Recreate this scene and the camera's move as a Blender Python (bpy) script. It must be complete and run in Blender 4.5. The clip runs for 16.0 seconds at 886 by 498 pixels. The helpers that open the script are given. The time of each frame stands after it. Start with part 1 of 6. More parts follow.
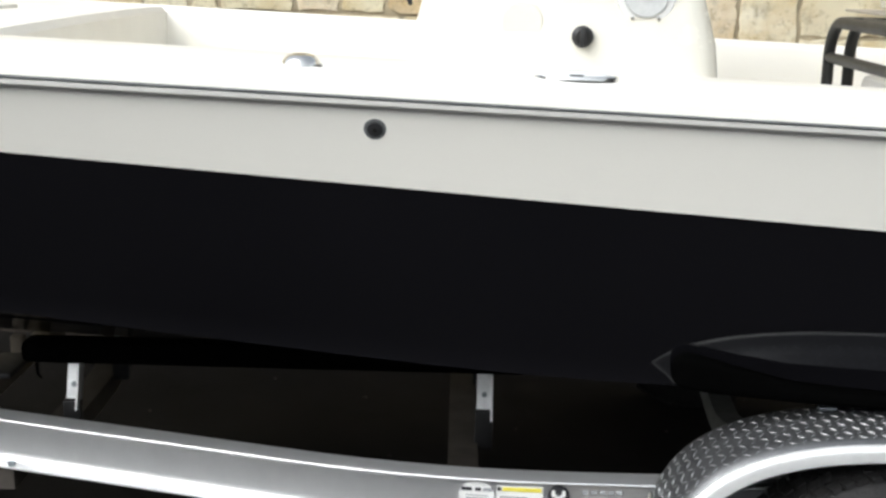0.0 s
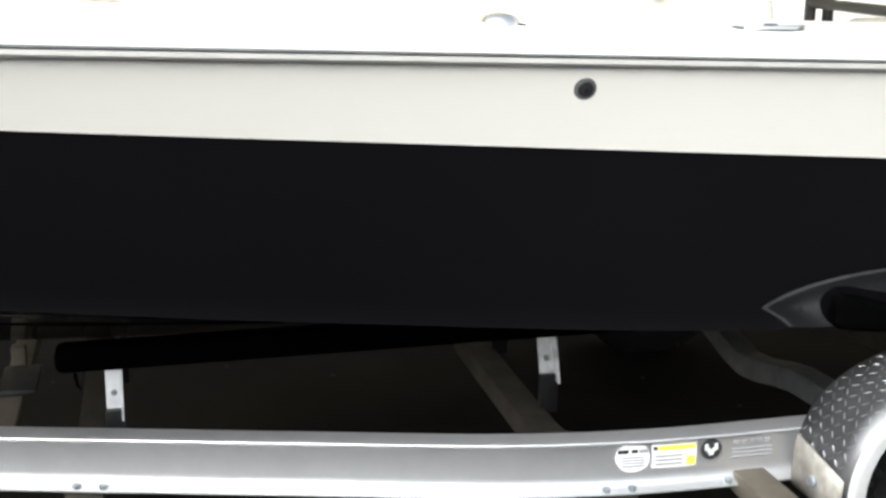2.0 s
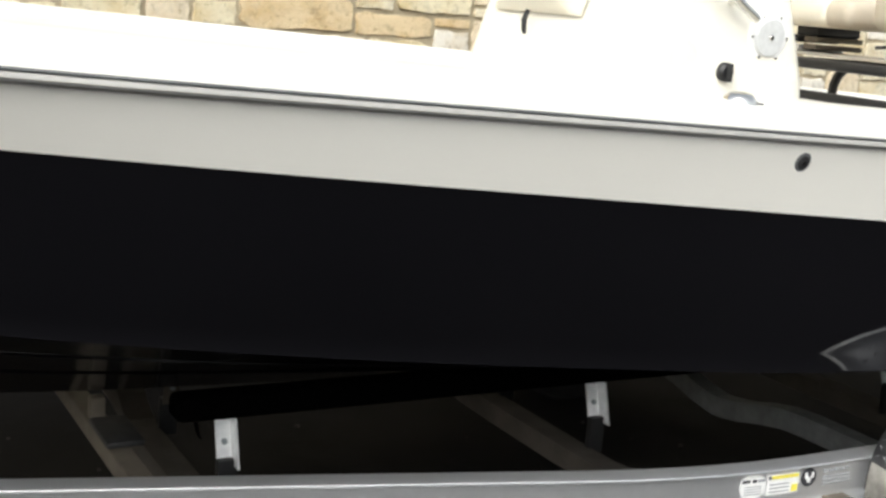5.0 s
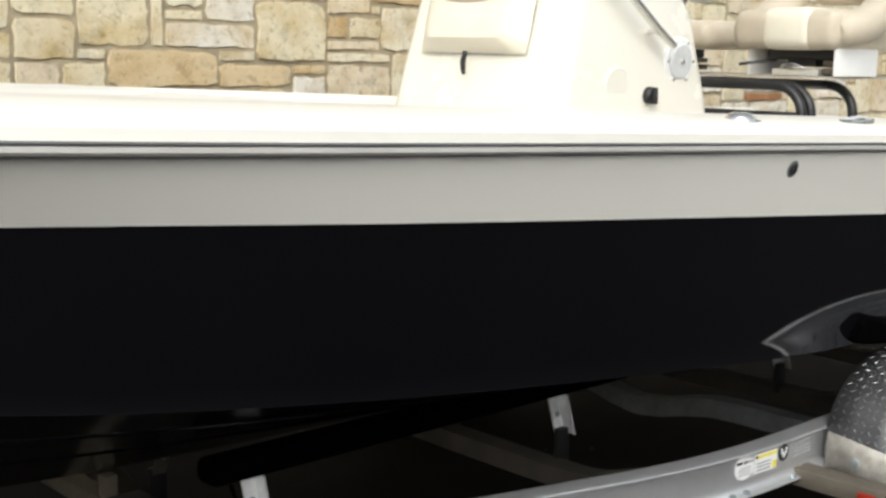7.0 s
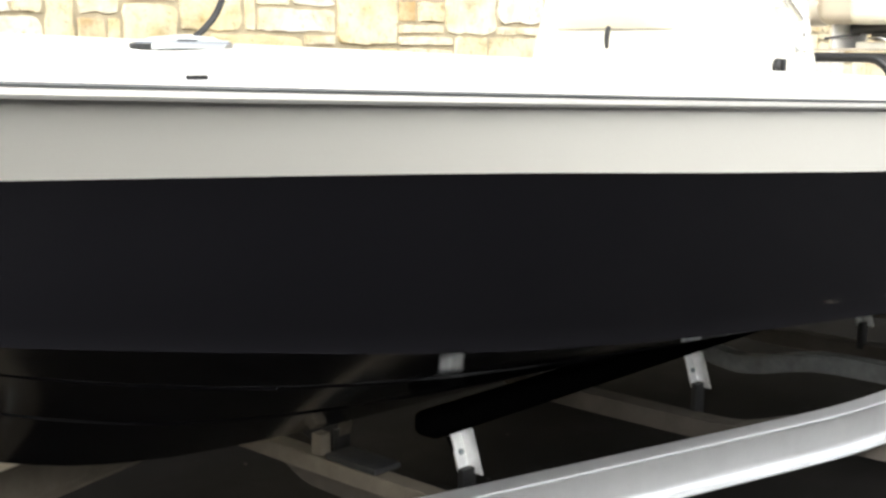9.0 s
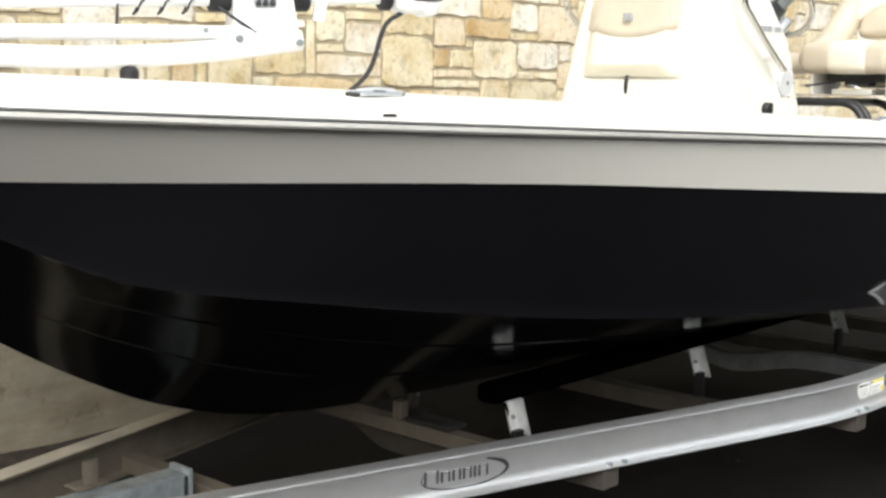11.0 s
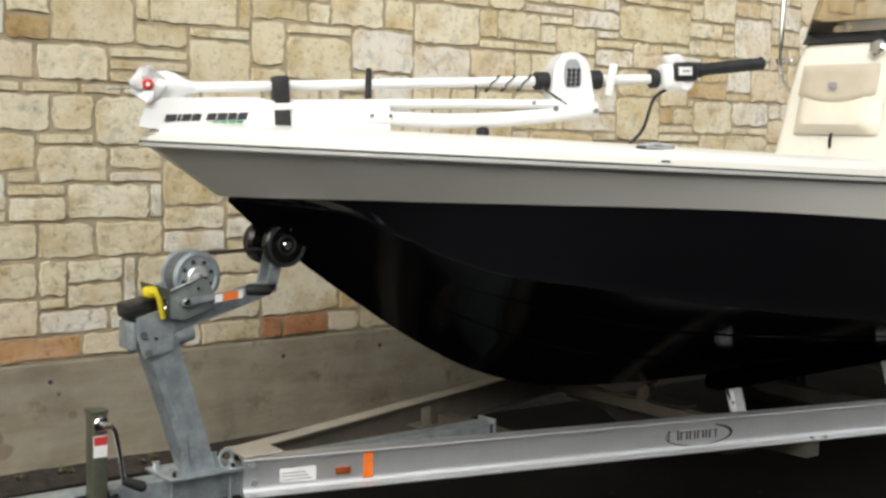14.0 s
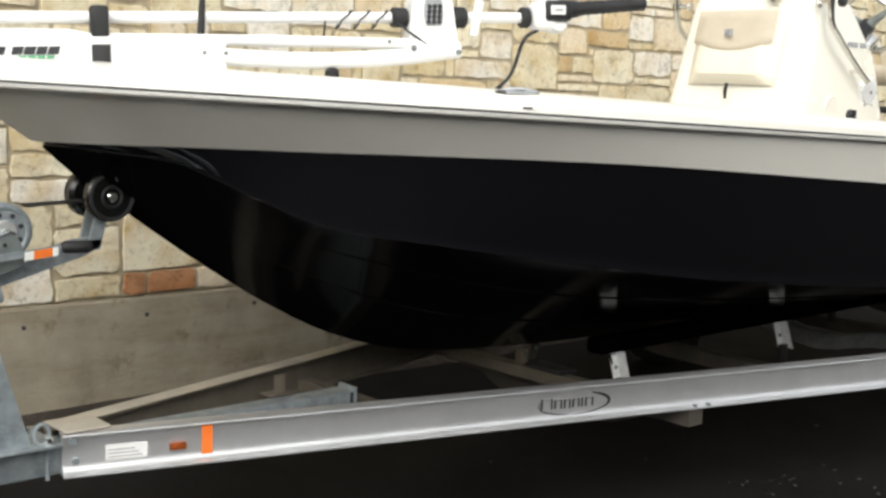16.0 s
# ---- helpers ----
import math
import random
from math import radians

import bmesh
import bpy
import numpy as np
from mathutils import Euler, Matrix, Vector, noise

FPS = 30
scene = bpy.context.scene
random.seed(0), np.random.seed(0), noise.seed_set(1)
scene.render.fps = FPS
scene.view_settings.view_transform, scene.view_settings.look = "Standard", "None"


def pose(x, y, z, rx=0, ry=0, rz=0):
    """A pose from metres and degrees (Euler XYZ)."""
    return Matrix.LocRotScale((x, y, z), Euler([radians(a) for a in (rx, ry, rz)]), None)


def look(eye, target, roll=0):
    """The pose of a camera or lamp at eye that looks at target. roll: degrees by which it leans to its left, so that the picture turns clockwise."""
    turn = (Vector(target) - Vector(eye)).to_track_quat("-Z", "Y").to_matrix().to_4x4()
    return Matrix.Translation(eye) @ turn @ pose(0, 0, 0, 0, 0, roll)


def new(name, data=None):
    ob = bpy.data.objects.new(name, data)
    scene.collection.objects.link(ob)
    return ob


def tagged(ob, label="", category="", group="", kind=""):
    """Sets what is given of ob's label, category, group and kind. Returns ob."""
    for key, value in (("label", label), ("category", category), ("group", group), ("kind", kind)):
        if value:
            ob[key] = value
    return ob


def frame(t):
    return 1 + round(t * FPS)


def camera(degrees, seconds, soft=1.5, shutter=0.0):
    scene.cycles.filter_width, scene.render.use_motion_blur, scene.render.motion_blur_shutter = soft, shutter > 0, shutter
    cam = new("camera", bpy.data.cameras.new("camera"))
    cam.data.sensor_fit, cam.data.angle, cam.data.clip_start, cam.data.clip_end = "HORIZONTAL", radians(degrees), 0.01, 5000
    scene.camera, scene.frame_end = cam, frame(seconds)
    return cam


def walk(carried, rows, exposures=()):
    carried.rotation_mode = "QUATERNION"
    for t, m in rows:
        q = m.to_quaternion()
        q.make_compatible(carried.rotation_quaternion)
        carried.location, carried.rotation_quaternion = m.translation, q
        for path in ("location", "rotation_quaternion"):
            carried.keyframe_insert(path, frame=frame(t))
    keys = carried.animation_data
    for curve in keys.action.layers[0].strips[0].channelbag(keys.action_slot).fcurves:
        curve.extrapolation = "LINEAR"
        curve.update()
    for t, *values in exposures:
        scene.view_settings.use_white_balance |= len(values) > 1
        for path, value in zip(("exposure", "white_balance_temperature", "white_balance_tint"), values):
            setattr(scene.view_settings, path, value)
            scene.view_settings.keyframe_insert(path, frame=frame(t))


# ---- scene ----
cam = camera(39.9, 16.0, soft=2.7)
PATH = [
    (0, (0.305, -3.591, 1.716), (0.287, -1.645, 1.256), 1.33),
    (0.5, (0.085, -3.540, 1.720), (0.195, -1.601, 1.243), 4.55),
    (1, (-0.198, -3.581, 1.720), (0.085, -1.659, 1.246), 3.45),
    (1.5, (-0.432, -3.536, 1.703), (-0.038, -1.637, 1.215), 4.90),
    (2, (-0.652, -3.368, 1.686), (-0.202, -1.488, 1.173), 0.26),
    (2.5, (-0.855, -3.297, 1.675), (-0.234, -1.451, 1.224), 4.39),
    (3, (-1.121, -3.343, 1.697), (-0.330, -1.564, 1.238), 2.92),
    (3.5, (-1.309, -3.335, 1.681), (-0.478, -1.564, 1.262), 4.83),
    (3.7, (-1.390, -3.276, 1.671), (-0.588, -1.490, 1.263), 3.75),
    (5.8, (-2.129, -2.998, 1.665), (-0.990, -1.400, 1.282), 3.30),
    (6, (-2.198, -2.935, 1.647), (-1.044, -1.339, 1.300), 1.31),
    (6.5, (-2.343, -2.828, 1.640), (-1.149, -1.260, 1.302), -1.55),
    (7, (-2.530, -2.781, 1.657), (-1.175, -1.345, 1.338), 1.07),
    (7.5, (-2.818, -2.749, 1.656), (-1.405, -1.368, 1.347), -0.16),
    (8, (-2.987, -2.570, 1.631), (-1.605, -1.169, 1.274), 1.43),
    (8.5, (-3.092, -2.383, 1.613), (-1.697, -0.999, 1.238), 0.06),
    (8.7, (-3.123, -2.379, 1.592), (-1.701, -1.020, 1.233), -0.07),
    (10.8, (-3.895, -2.761, 1.597), (-2.427, -1.424, 1.355), 0.68),
    (11, (-3.965, -2.781, 1.612), (-2.498, -1.448, 1.346), 0.75),
    (11.5, (-4.195, -2.903, 1.609), (-2.677, -1.629, 1.336), 0.92),
    (12, (-4.358, -3.086, 1.607), (-2.868, -1.768, 1.400), 0.57),
    (12.5, (-4.521, -3.261, 1.599), (-3.041, -1.931, 1.399), 0.14),
    (13, (-4.691, -3.356, 1.592), (-3.238, -1.998, 1.379), 0.33),
    (13.5, (-4.925, -3.456, 1.600), (-3.625, -1.949, 1.401), 1.32),
    (14, (-5.017, -3.484, 1.620), (-3.772, -1.930, 1.432), 1.14),
    (14.5, (-5.039, -3.497, 1.622), (-3.835, -1.911, 1.442), 0.96),
    (15, (-4.973, -3.445, 1.616), (-3.742, -1.884, 1.394), 1.53),
    (15.5, (-4.780, -3.383, 1.626), (-3.468, -1.892, 1.390), 0.75),
    (16, (-4.606, -3.348, 1.603), (-3.271, -1.882, 1.338), 1.99),
]
walk(cam, [(t, look(eye, target, roll)) for t, eye, target, roll in PATH], exposures=[(0.0, 1.01, 6150, 8), (0.5, 0.93, 6150, 8), (1.0, 0.99, 6150, 8), (2.0, 1.51, 6200, 8), (3.0, 1.40, 6250, 8), (3.5, 1.28, 6300, 8), (6.5, 0.93, 6350, 8), (7.5, 0.72, 6400, 8), (8.0, 1.03, 6350, 8), (8.5, 1.81, 6350, 8), (11.0, 1.17, 6400, 8), (12.5, 0.96, 6400, 8), (13.5, 0.85, 6450, 8), (14.5, 0.36, 6570, 8), (15.5, 0.66, 6520, 8), (16.0, 0.86, 6500, 8)])
SKY, SUN = 0.15, 0.55

# ---- world, sun, exposure ----
world = bpy.data.worlds.new("sky")
scene.world = world
world.use_nodes = True
wn = world.node_tree.nodes
sky = wn.new("ShaderNodeTexSky")
sky.sky_type = "NISHITA"
sky.sun_disc = False
sky.sun_elevation = radians(40)
sky.sun_rotation = radians(228)
sky.air_density, sky.dust_density, sky.ozone_density = 1.6, 4.0, 1.0
wn["Background"].inputs["Strength"].default_value = SKY
grey = wn.new("ShaderNodeRGBToBW")
cloud = wn.new("ShaderNodeMix")
cloud.data_type = "RGBA"
cloud.inputs["Factor"].default_value = 0.8
world.node_tree.links.new(sky.outputs["Color"], grey.inputs["Color"])
world.node_tree.links.new(sky.outputs["Color"], cloud.inputs["A"])
world.node_tree.links.new(grey.outputs["Val"], cloud.inputs["B"])
world.node_tree.links.new(cloud.outputs["Result"], wn["Background"].inputs["Color"])
sun = new("sun", bpy.data.lights.new("sun", "SUN"))
sun.data.energy = SUN
sun.data.angle = radians(55)
sun.data.color = (1.0, 0.96, 0.90)
sun.matrix_world = look((-6.2, -5.6, 7.0), (0, 0, 0))


# ---- helpers for building ----
def mesh_object(name, bm, mat, parent=None, label="", smooth=False, sharp=None):
    me = bpy.data.meshes.new(name)
    bm.normal_update()
    bm.to_mesh(me)
    bm.free()
    if smooth:
        for p in me.polygons:
            p.use_smooth = True
        if sharp:
            me.set_sharp_from_angle(angle=radians(sharp))
    me.materials.append(mat)
    ob = new(name, me)
    if parent is not None:
        ob.parent = parent
    if label:
        ob["label"] = label
    return ob


def part(name, bm, mat, parent, label="", smooth=True, sharp=35):
    return mesh_object(name, bm, mat, parent, label, smooth, sharp)


def thing(name, label, category, group="", m=None, kind=""):
    ob = new(name)
    ob.empty_display_size = 0.1
    if m is not None:
        ob.matrix_world = m
    return tagged(ob, label, category, group, kind)


def box(bm, lo, hi, bevel=0.0, m=None, segs=2):
    lo, hi = Vector(lo), Vector(hi)
    r = bmesh.ops.create_cube(bm, size=1.0)
    vs = r["verts"]
    mid, size = (lo + hi) / 2, hi - lo
    for v in vs:
        v.co = Vector((v.co.x * size.x, v.co.y * size.y, v.co.z * size.z)) + mid
    if bevel:
        es = list({e for v in vs for e in v.link_edges})
        o = bmesh.ops.bevel(bm, geom=es, offset=bevel, segments=segs, profile=0.5, affect="EDGES")
        vs = list({v for f in o["faces"] for v in f.verts} | {v for v in vs if v.is_valid})
    if m is not None:
        bmesh.ops.transform(bm, matrix=m, verts=vs)
    return vs


def tube(bm, pts, radius, n=12, caps=True, flat=1.0):
    """A round bar along points; radius may be a list."""
    pts = [Vector(p) for p in pts]
    rad = radius if isinstance(radius, (list, tuple)) else [radius] * len(pts)
    rings, up = [], None
    for i, p in enumerate(pts):
        a = pts[max(i - 1, 0)]
        b = pts[min(i + 1, len(pts) - 1)]
        d = (b - a).normalized()
        if up is None:
            up = Vector((0, 0, 1)) if abs(d.z) < 0.9 else Vector((1, 0, 0))
        side = d.cross(up).normalized()
        up = side.cross(d).normalized()
        rings.append([bm.verts.new(p + rad[i] * (math.cos(2 * math.pi * k / n) * side + flat * math.sin(2 * math.pi * k / n) * up)) for k in range(n)])
    for a, b in zip(rings, rings[1:]):
        for k in range(n):
            bm.faces.new((a[k], a[(k + 1) % n], b[(k + 1) % n], b[k]))
    if caps:
        bm.faces.new(rings[0])
        bm.faces.new(list(reversed(rings[-1])))
    return rings


def disc(bm, c, axis, radius, depth, n=24, bevel=0.0):
    """A short round solid centred at c along axis."""
    c, axis = Vector(c), Vector(axis).normalized()
    h = depth / 2
    if bevel:
        prof = [(-h, radius - bevel), (-h + bevel, radius), (h - bevel, radius), (h, radius - bevel)]
    else:
        prof = [(-h, radius), (h, radius)]
    tube(bm, [c + axis * z for z, _ in prof], [r for _, r in prof], n)


def smooth_path(pts, n=8):
    """Points on a soft curve through pts."""
    p = [Vector(q) for q in pts]
    p = [2 * p[0] - p[1]] + p + [2 * p[-1] - p[-2]]
    out = []
    for i in range(1, len(p) - 2):
        for k in range(n):
            t = k / n
            a, b, c, d = p[i - 1], p[i], p[i + 1], p[i + 2]
            out.append(0.5 * (2 * b + (c - a) * t + (2 * a - 5 * b + 4 * c - d) * t * t + (3 * b - 3 * c + d - a) * t ** 3))
    out.append(p[-2])
    return out


def along(x, pts):
    """Smooth value at x through the (x, value) points."""
    xs = [q[0] for q in pts]
    ys = [q[1] for q in pts]
    n = len(xs)
    if x <= xs[0]:
        return ys[0]
    if x >= xs[-1]:
        return ys[-1]
    sec = [(ys[i + 1] - ys[i]) / (xs[i + 1] - xs[i]) for i in range(n - 1)]
    tan = [sec[0]] + [0.0 if sec[i - 1] * sec[i] <= 0 else 2 * sec[i - 1] * sec[i] / (sec[i - 1] + sec[i]) for i in range(1, n - 1)] + [sec[-1]]
    i = max(k for k in range(n - 1) if xs[k] <= x)
    h = xs[i + 1] - xs[i]
    t = (x - xs[i]) / h
    return ((2 * t ** 3 - 3 * t * t + 1) * ys[i] + (t ** 3 - 2 * t * t + t) * h * tan[i]
            + (-2 * t ** 3 + 3 * t * t) * ys[i + 1] + (t ** 3 - t * t) * h * tan[i + 1])


def grid(bm, rows, flip=False):
    """A sheet over rows of points."""
    vs = [[bm.verts.new(p) for p in r] for r in rows]
    for a, b in zip(vs, vs[1:]):
        for i in range(len(a) - 1):
            f = (a[i], a[i + 1], b[i + 1], b[i])
            bm.faces.new(tuple(reversed(f)) if flip else f)
    return vs


def loft(bm, rings, caps=True):
    vs = [[bm.verts.new(p) for p in r] for r in rings]
    n = len(vs[0])
    for a, b in zip(vs, vs[1:]):
        for k in range(n):
            bm.faces.new((a[k], a[(k + 1) % n], b[(k + 1) % n], b[k]))
    if caps:
        bm.faces.new(list(reversed(vs[0])))
        bm.faces.new(vs[-1])


def round_rect(x0, x1, y0, y1, r, z, n=5):
    out = []
    for cx, cy, a0 in ((x1 - r, y1 - r, 0), (x0 + r, y1 - r, 90), (x0 + r, y0 + r, 180), (x1 - r, y0 + r, 270)):
        for k in range(n + 1):
            a = radians(a0 + 90 * k / n)
            out.append((cx + r * math.cos(a), cy + r * math.sin(a), z))
    return out


# ---- materials ----
def material(name, color, rough=0.5, metal=0.0, coat=0.0, var=0.0, scale=8.0, bump=0.0, bump_scale=60.0, other=None, island=0.0, spec=0.5, fine=0.0):
    """Principled surface with variation at two scales and a fine relief."""
    m = bpy.data.materials.new(name)
    m.use_nodes = True
    nt = m.node_tree
    b = nt.nodes["Principled BSDF"]
    b.inputs["Roughness"].default_value = rough
    b.inputs["Metallic"].default_value = metal
    b.inputs["Coat Weight"].default_value = coat
    b.inputs["Coat Roughness"].default_value = 0.03
    b.inputs["Specular IOR Level"].default_value = spec
    b.inputs["Base Color"].default_value = (*color, 1)
    tc = nt.nodes.new("ShaderNodeTexCoord")
    if var:
        other = other or tuple(c * (1 - var) for c in color)
        n1 = nt.nodes.new("ShaderNodeTexNoise")
        n1.inputs["Scale"].default_value = scale
        n1.inputs["Detail"].default_value = 6
        n1.inputs["Roughness"].default_value = 0.65
        nt.links.new(tc.outputs["Object"], n1.inputs["Vector"])
        ramp = nt.nodes.new("ShaderNodeValToRGB")
        ramp.color_ramp.elements[0].position, ramp.color_ramp.elements[1].position = 0.36, 0.66
        ramp.color_ramp.elements[0].color, ramp.color_ramp.elements[1].color = (*other, 1), (*color, 1)
        nt.links.new(n1.outputs["Fac"], ramp.inputs["Fac"])
        nt.links.new(ramp.outputs["Color"], b.inputs["Base Color"])
        rr = nt.nodes.new("ShaderNodeMapRange")
        rr.inputs["To Min"].default_value, rr.inputs["To Max"].default_value = min(1, rough * 1.25), rough * 0.85
        nt.links.new(n1.outputs["Fac"], rr.inputs["Value"])
        nt.links.new(rr.outputs["Result"], b.inputs["Roughness"])
    if bump:
        n2 = nt.nodes.new("ShaderNodeTexNoise")
        n2.inputs["Scale"].default_value = bump_scale
        n2.inputs["Detail"].default_value = 4
        nt.links.new(tc.outputs["Object"], n2.inputs["Vector"])
        bp = nt.nodes.new("ShaderNodeBump")
        bp.inputs["Strength"].default_value = bump
        bp.inputs["Distance"].default_value = 0.01
        nt.links.new(n2.outputs["Fac"], bp.inputs["Height"])
        nt.links.new(bp.outputs["Normal"], b.inputs["Normal"])
    return m


def stone_material(name, tones):
    m = bpy.data.materials.new(name)
    m.use_nodes = True
    nt = m.node_tree
    b = nt.nodes["Principled BSDF"]
    b.inputs["Roughness"].default_value = 0.88
    b.inputs["Specular IOR Level"].default_value = 0.25
    tc = nt.nodes.new("ShaderNodeTexCoord")
    info = nt.nodes.new("ShaderNodeObjectInfo")
    geo = nt.nodes.new("ShaderNodeNewGeometry")
    pick = nt.nodes.new("ShaderNodeMath")
    pick.operation = "ADD"
    nt.links.new(info.outputs["Random"], pick.inputs[0])
    nt.links.new(geo.outputs["Random Per Island"], pick.inputs[1])
    wrap = nt.nodes.new("ShaderNodeMath")
    wrap.operation = "FRACT"
    nt.links.new(pick.outputs[0], wrap.inputs[0])
    tone = nt.nodes.new("ShaderNodeValToRGB")
    tone.color_ramp.interpolation = "CONSTANT"
    el = tone.color_ramp.elements
    el[0].position, el[0].color = tones[0][0], (*tones[0][1], 1)
    el[1].position, el[1].color = tones[1][0], (*tones[1][1], 1)
    for p, c in tones[2:]:
        el.new(p).color = (*c, 1)
    nt.links.new(wrap.outputs[0], tone.inputs["Fac"])
    shift = nt.nodes.new("ShaderNodeVectorMath")
    shift.operation = "ADD"
    far = nt.nodes.new("ShaderNodeVectorMath")
    far.operation = "SCALE"
    far.inputs[0].default_value = (13.1, 7.7, 5.3)
    nt.links.new(wrap.outputs[0], far.inputs["Scale"])
    nt.links.new(tc.outputs["Object"], shift.inputs[0])
    nt.links.new(far.outputs["Vector"], shift.inputs[1])
    big = nt.nodes.new("ShaderNodeTexNoise")
    big.inputs["Scale"].default_value, big.inputs["Detail"].default_value, big.inputs["Roughness"].default_value = 5.0, 8, 0.6
    nt.links.new(shift.outputs["Vector"], big.inputs["Vector"])
    stain = nt.nodes.new("ShaderNodeValToRGB")
    stain.color_ramp.elements[0].position, stain.color_ramp.elements[0].color = 0.46, (1, 1, 1, 1)
    stain.color_ramp.elements[1].position, stain.color_ramp.elements[1].color = 0.72, (0.74, 0.60, 0.36, 1)
    nt.links.new(big.outputs["Fac"], stain.inputs["Fac"])
    mul = nt.nodes.new("ShaderNodeMix")
    mul.data_type, mul.blend_type = "RGBA", "MULTIPLY"
    mul.inputs["Factor"].default_value = 0.85
    nt.links.new(tone.outputs["Color"], mul.inputs["A"])
    nt.links.new(stain.outputs["Color"], mul.inputs["B"])
    pit = nt.nodes.new("ShaderNodeTexNoise")
    pit.inputs["Scale"].default_value, pit.inputs["Detail"].default_value, pit.inputs["Roughness"].default_value = 26.0, 9, 0.75
    nt.links.new(shift.outputs["Vector"], pit.inputs["Vector"])
    dark = nt.nodes.new("ShaderNodeValToRGB")
    dark.color_ramp.elements[0].position, dark.color_ramp.elements[0].color = 0.32, (0.50, 0.46, 0.38, 1)
    dark.color_ramp.elements[1].position, dark.color_ramp.elements[1].color = 0.47, (1, 1, 1, 1)
    nt.links.new(pit.outputs["Fac"], dark.inputs["Fac"])
    mul2 = nt.nodes.new("ShaderNodeMix")
    mul2.data_type, mul2.blend_type = "RGBA", "MULTIPLY"
    mul2.inputs["Factor"].default_value = 0.9
    nt.links.new(mul.outputs["Result"], mul2.inputs["A"])
    nt.links.new(dark.outputs["Color"], mul2.inputs["B"])
    # grey weathered patches
    grime = nt.nodes.new("ShaderNodeTexNoise")
    grime.inputs["Scale"].default_value, grime.inputs["Detail"].default_value, grime.inputs["Roughness"].default_value = 8.0, 10, 0.72
    nt.links.new(shift.outputs["Vector"], grime.inputs["Vector"])
    patch = nt.nodes.new("ShaderNodeValToRGB")
    patch.color_ramp.elements[0].position, patch.color_ramp.elements[0].color = 0.52, (1, 1, 1, 1)
    patch.color_ramp.elements[1].position, patch.color_ramp.elements[1].color = 0.66, (0.66, 0.665, 0.67, 1)
    nt.links.new(grime.outputs["Fac"], patch.inputs["Fac"])
    mul3 = nt.nodes.new("ShaderNodeMix")
    mul3.data_type, mul3.blend_type = "RGBA", "MULTIPLY"
    mul3.inputs["Factor"].default_value = 0.8
    nt.links.new(mul2.outputs["Result"], mul3.inputs["A"])
    nt.links.new(patch.outputs["Color"], mul3.inputs["B"])
    nt.links.new(mul3.outputs["Result"], b.inputs["Base Color"])
    mix = nt.nodes.new("ShaderNodeMath")
    mix.operation = "MULTIPLY_ADD"
    mix.inputs[1].default_value = 2.0
    nt.links.new(big.outputs["Fac"], mix.inputs[0])
    nt.links.new(pit.outputs["Fac"], mix.inputs[2])
    bp = nt.nodes.new("ShaderNodeBump")
    bp.inputs["Strength"].default_value, bp.inputs["Distance"].default_value = 0.9, 0.012
    nt.links.new(mix.outputs[0], bp.inputs["Height"])
    nt.links.new(bp.outputs["Normal"], b.inputs["Normal"])
    return m


def asphalt_material():
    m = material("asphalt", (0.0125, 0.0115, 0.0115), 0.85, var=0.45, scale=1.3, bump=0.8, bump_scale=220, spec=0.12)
    nt = m.node_tree
    b = nt.nodes["Principled BSDF"]
    src = b.inputs["Base Color"].links[0].from_socket
    tc = next(n for n in nt.nodes if n.type == "TEX_COORD")
    sp = nt.nodes.new("ShaderNodeTexVoronoi")
    sp.inputs["Scale"].default_value = 120
    nt.links.new(tc.outputs["Object"], sp.inputs["Vector"])
    r = nt.nodes.new("ShaderNodeValToRGB")
    r.color_ramp.elements[0].position, r.color_ramp.elements[0].color = 0.10, (1, 1, 1, 1)
    r.color_ramp.elements[1].position, r.color_ramp.elements[1].color = 0.22, (0, 0, 0, 1)
    nt.links.new(sp.outputs["Distance"], r.inputs["Fac"])
    mx = nt.nodes.new("ShaderNodeMix")
    mx.data_type = "RGBA"
    mx.inputs["B"].default_value = (0.07, 0.063, 0.058, 1)
    mm = nt.nodes.new("ShaderNodeMath")
    mm.operation = "MULTIPLY"
    mm.inputs[1].default_value = 0.6
    nt.links.new(r.outputs["Color"], mm.inputs[0])
    nt.links.new(mm.outputs[0], mx.inputs["Factor"])
    nt.links.new(src, mx.inputs["A"])
    nt.links.new(mx.outputs["Result"], b.inputs["Base Color"])
    return m


def brushed_material():
    """Mill-finish aluminium with faint streaks along its length and dull blotches."""
    m = material("aluminium", (0.80, 0.805, 0.81), 0.40, metal=0.82, var=0.14, scale=3.0)
    nt = m.node_tree
    b = nt.nodes["Principled BSDF"]
    tc = next(n for n in nt.nodes if n.type == "TEX_COORD")
    mp = nt.nodes.new("ShaderNodeMapping")
    mp.inputs["Scale"].default_value = (1.2, 1.2, 140)
    nt.links.new(tc.outputs["Object"], mp.inputs["Vector"])
    n = nt.nodes.new("ShaderNodeTexNoise")
    n.inputs["Scale"].default_value = 2.0
    n.inputs["Detail"].default_value = 3
    nt.links.new(mp.outputs["Vector"], n.inputs["Vector"])
    bp = nt.nodes.new("ShaderNodeBump")
    bp.inputs["Strength"].default_value, bp.inputs["Distance"].default_value = 0.12, 0.003
    nt.links.new(n.outputs["Fac"], bp.inputs["Height"])
    nt.links.new(bp.outputs["Normal"], b.inputs["Normal"])
    return m


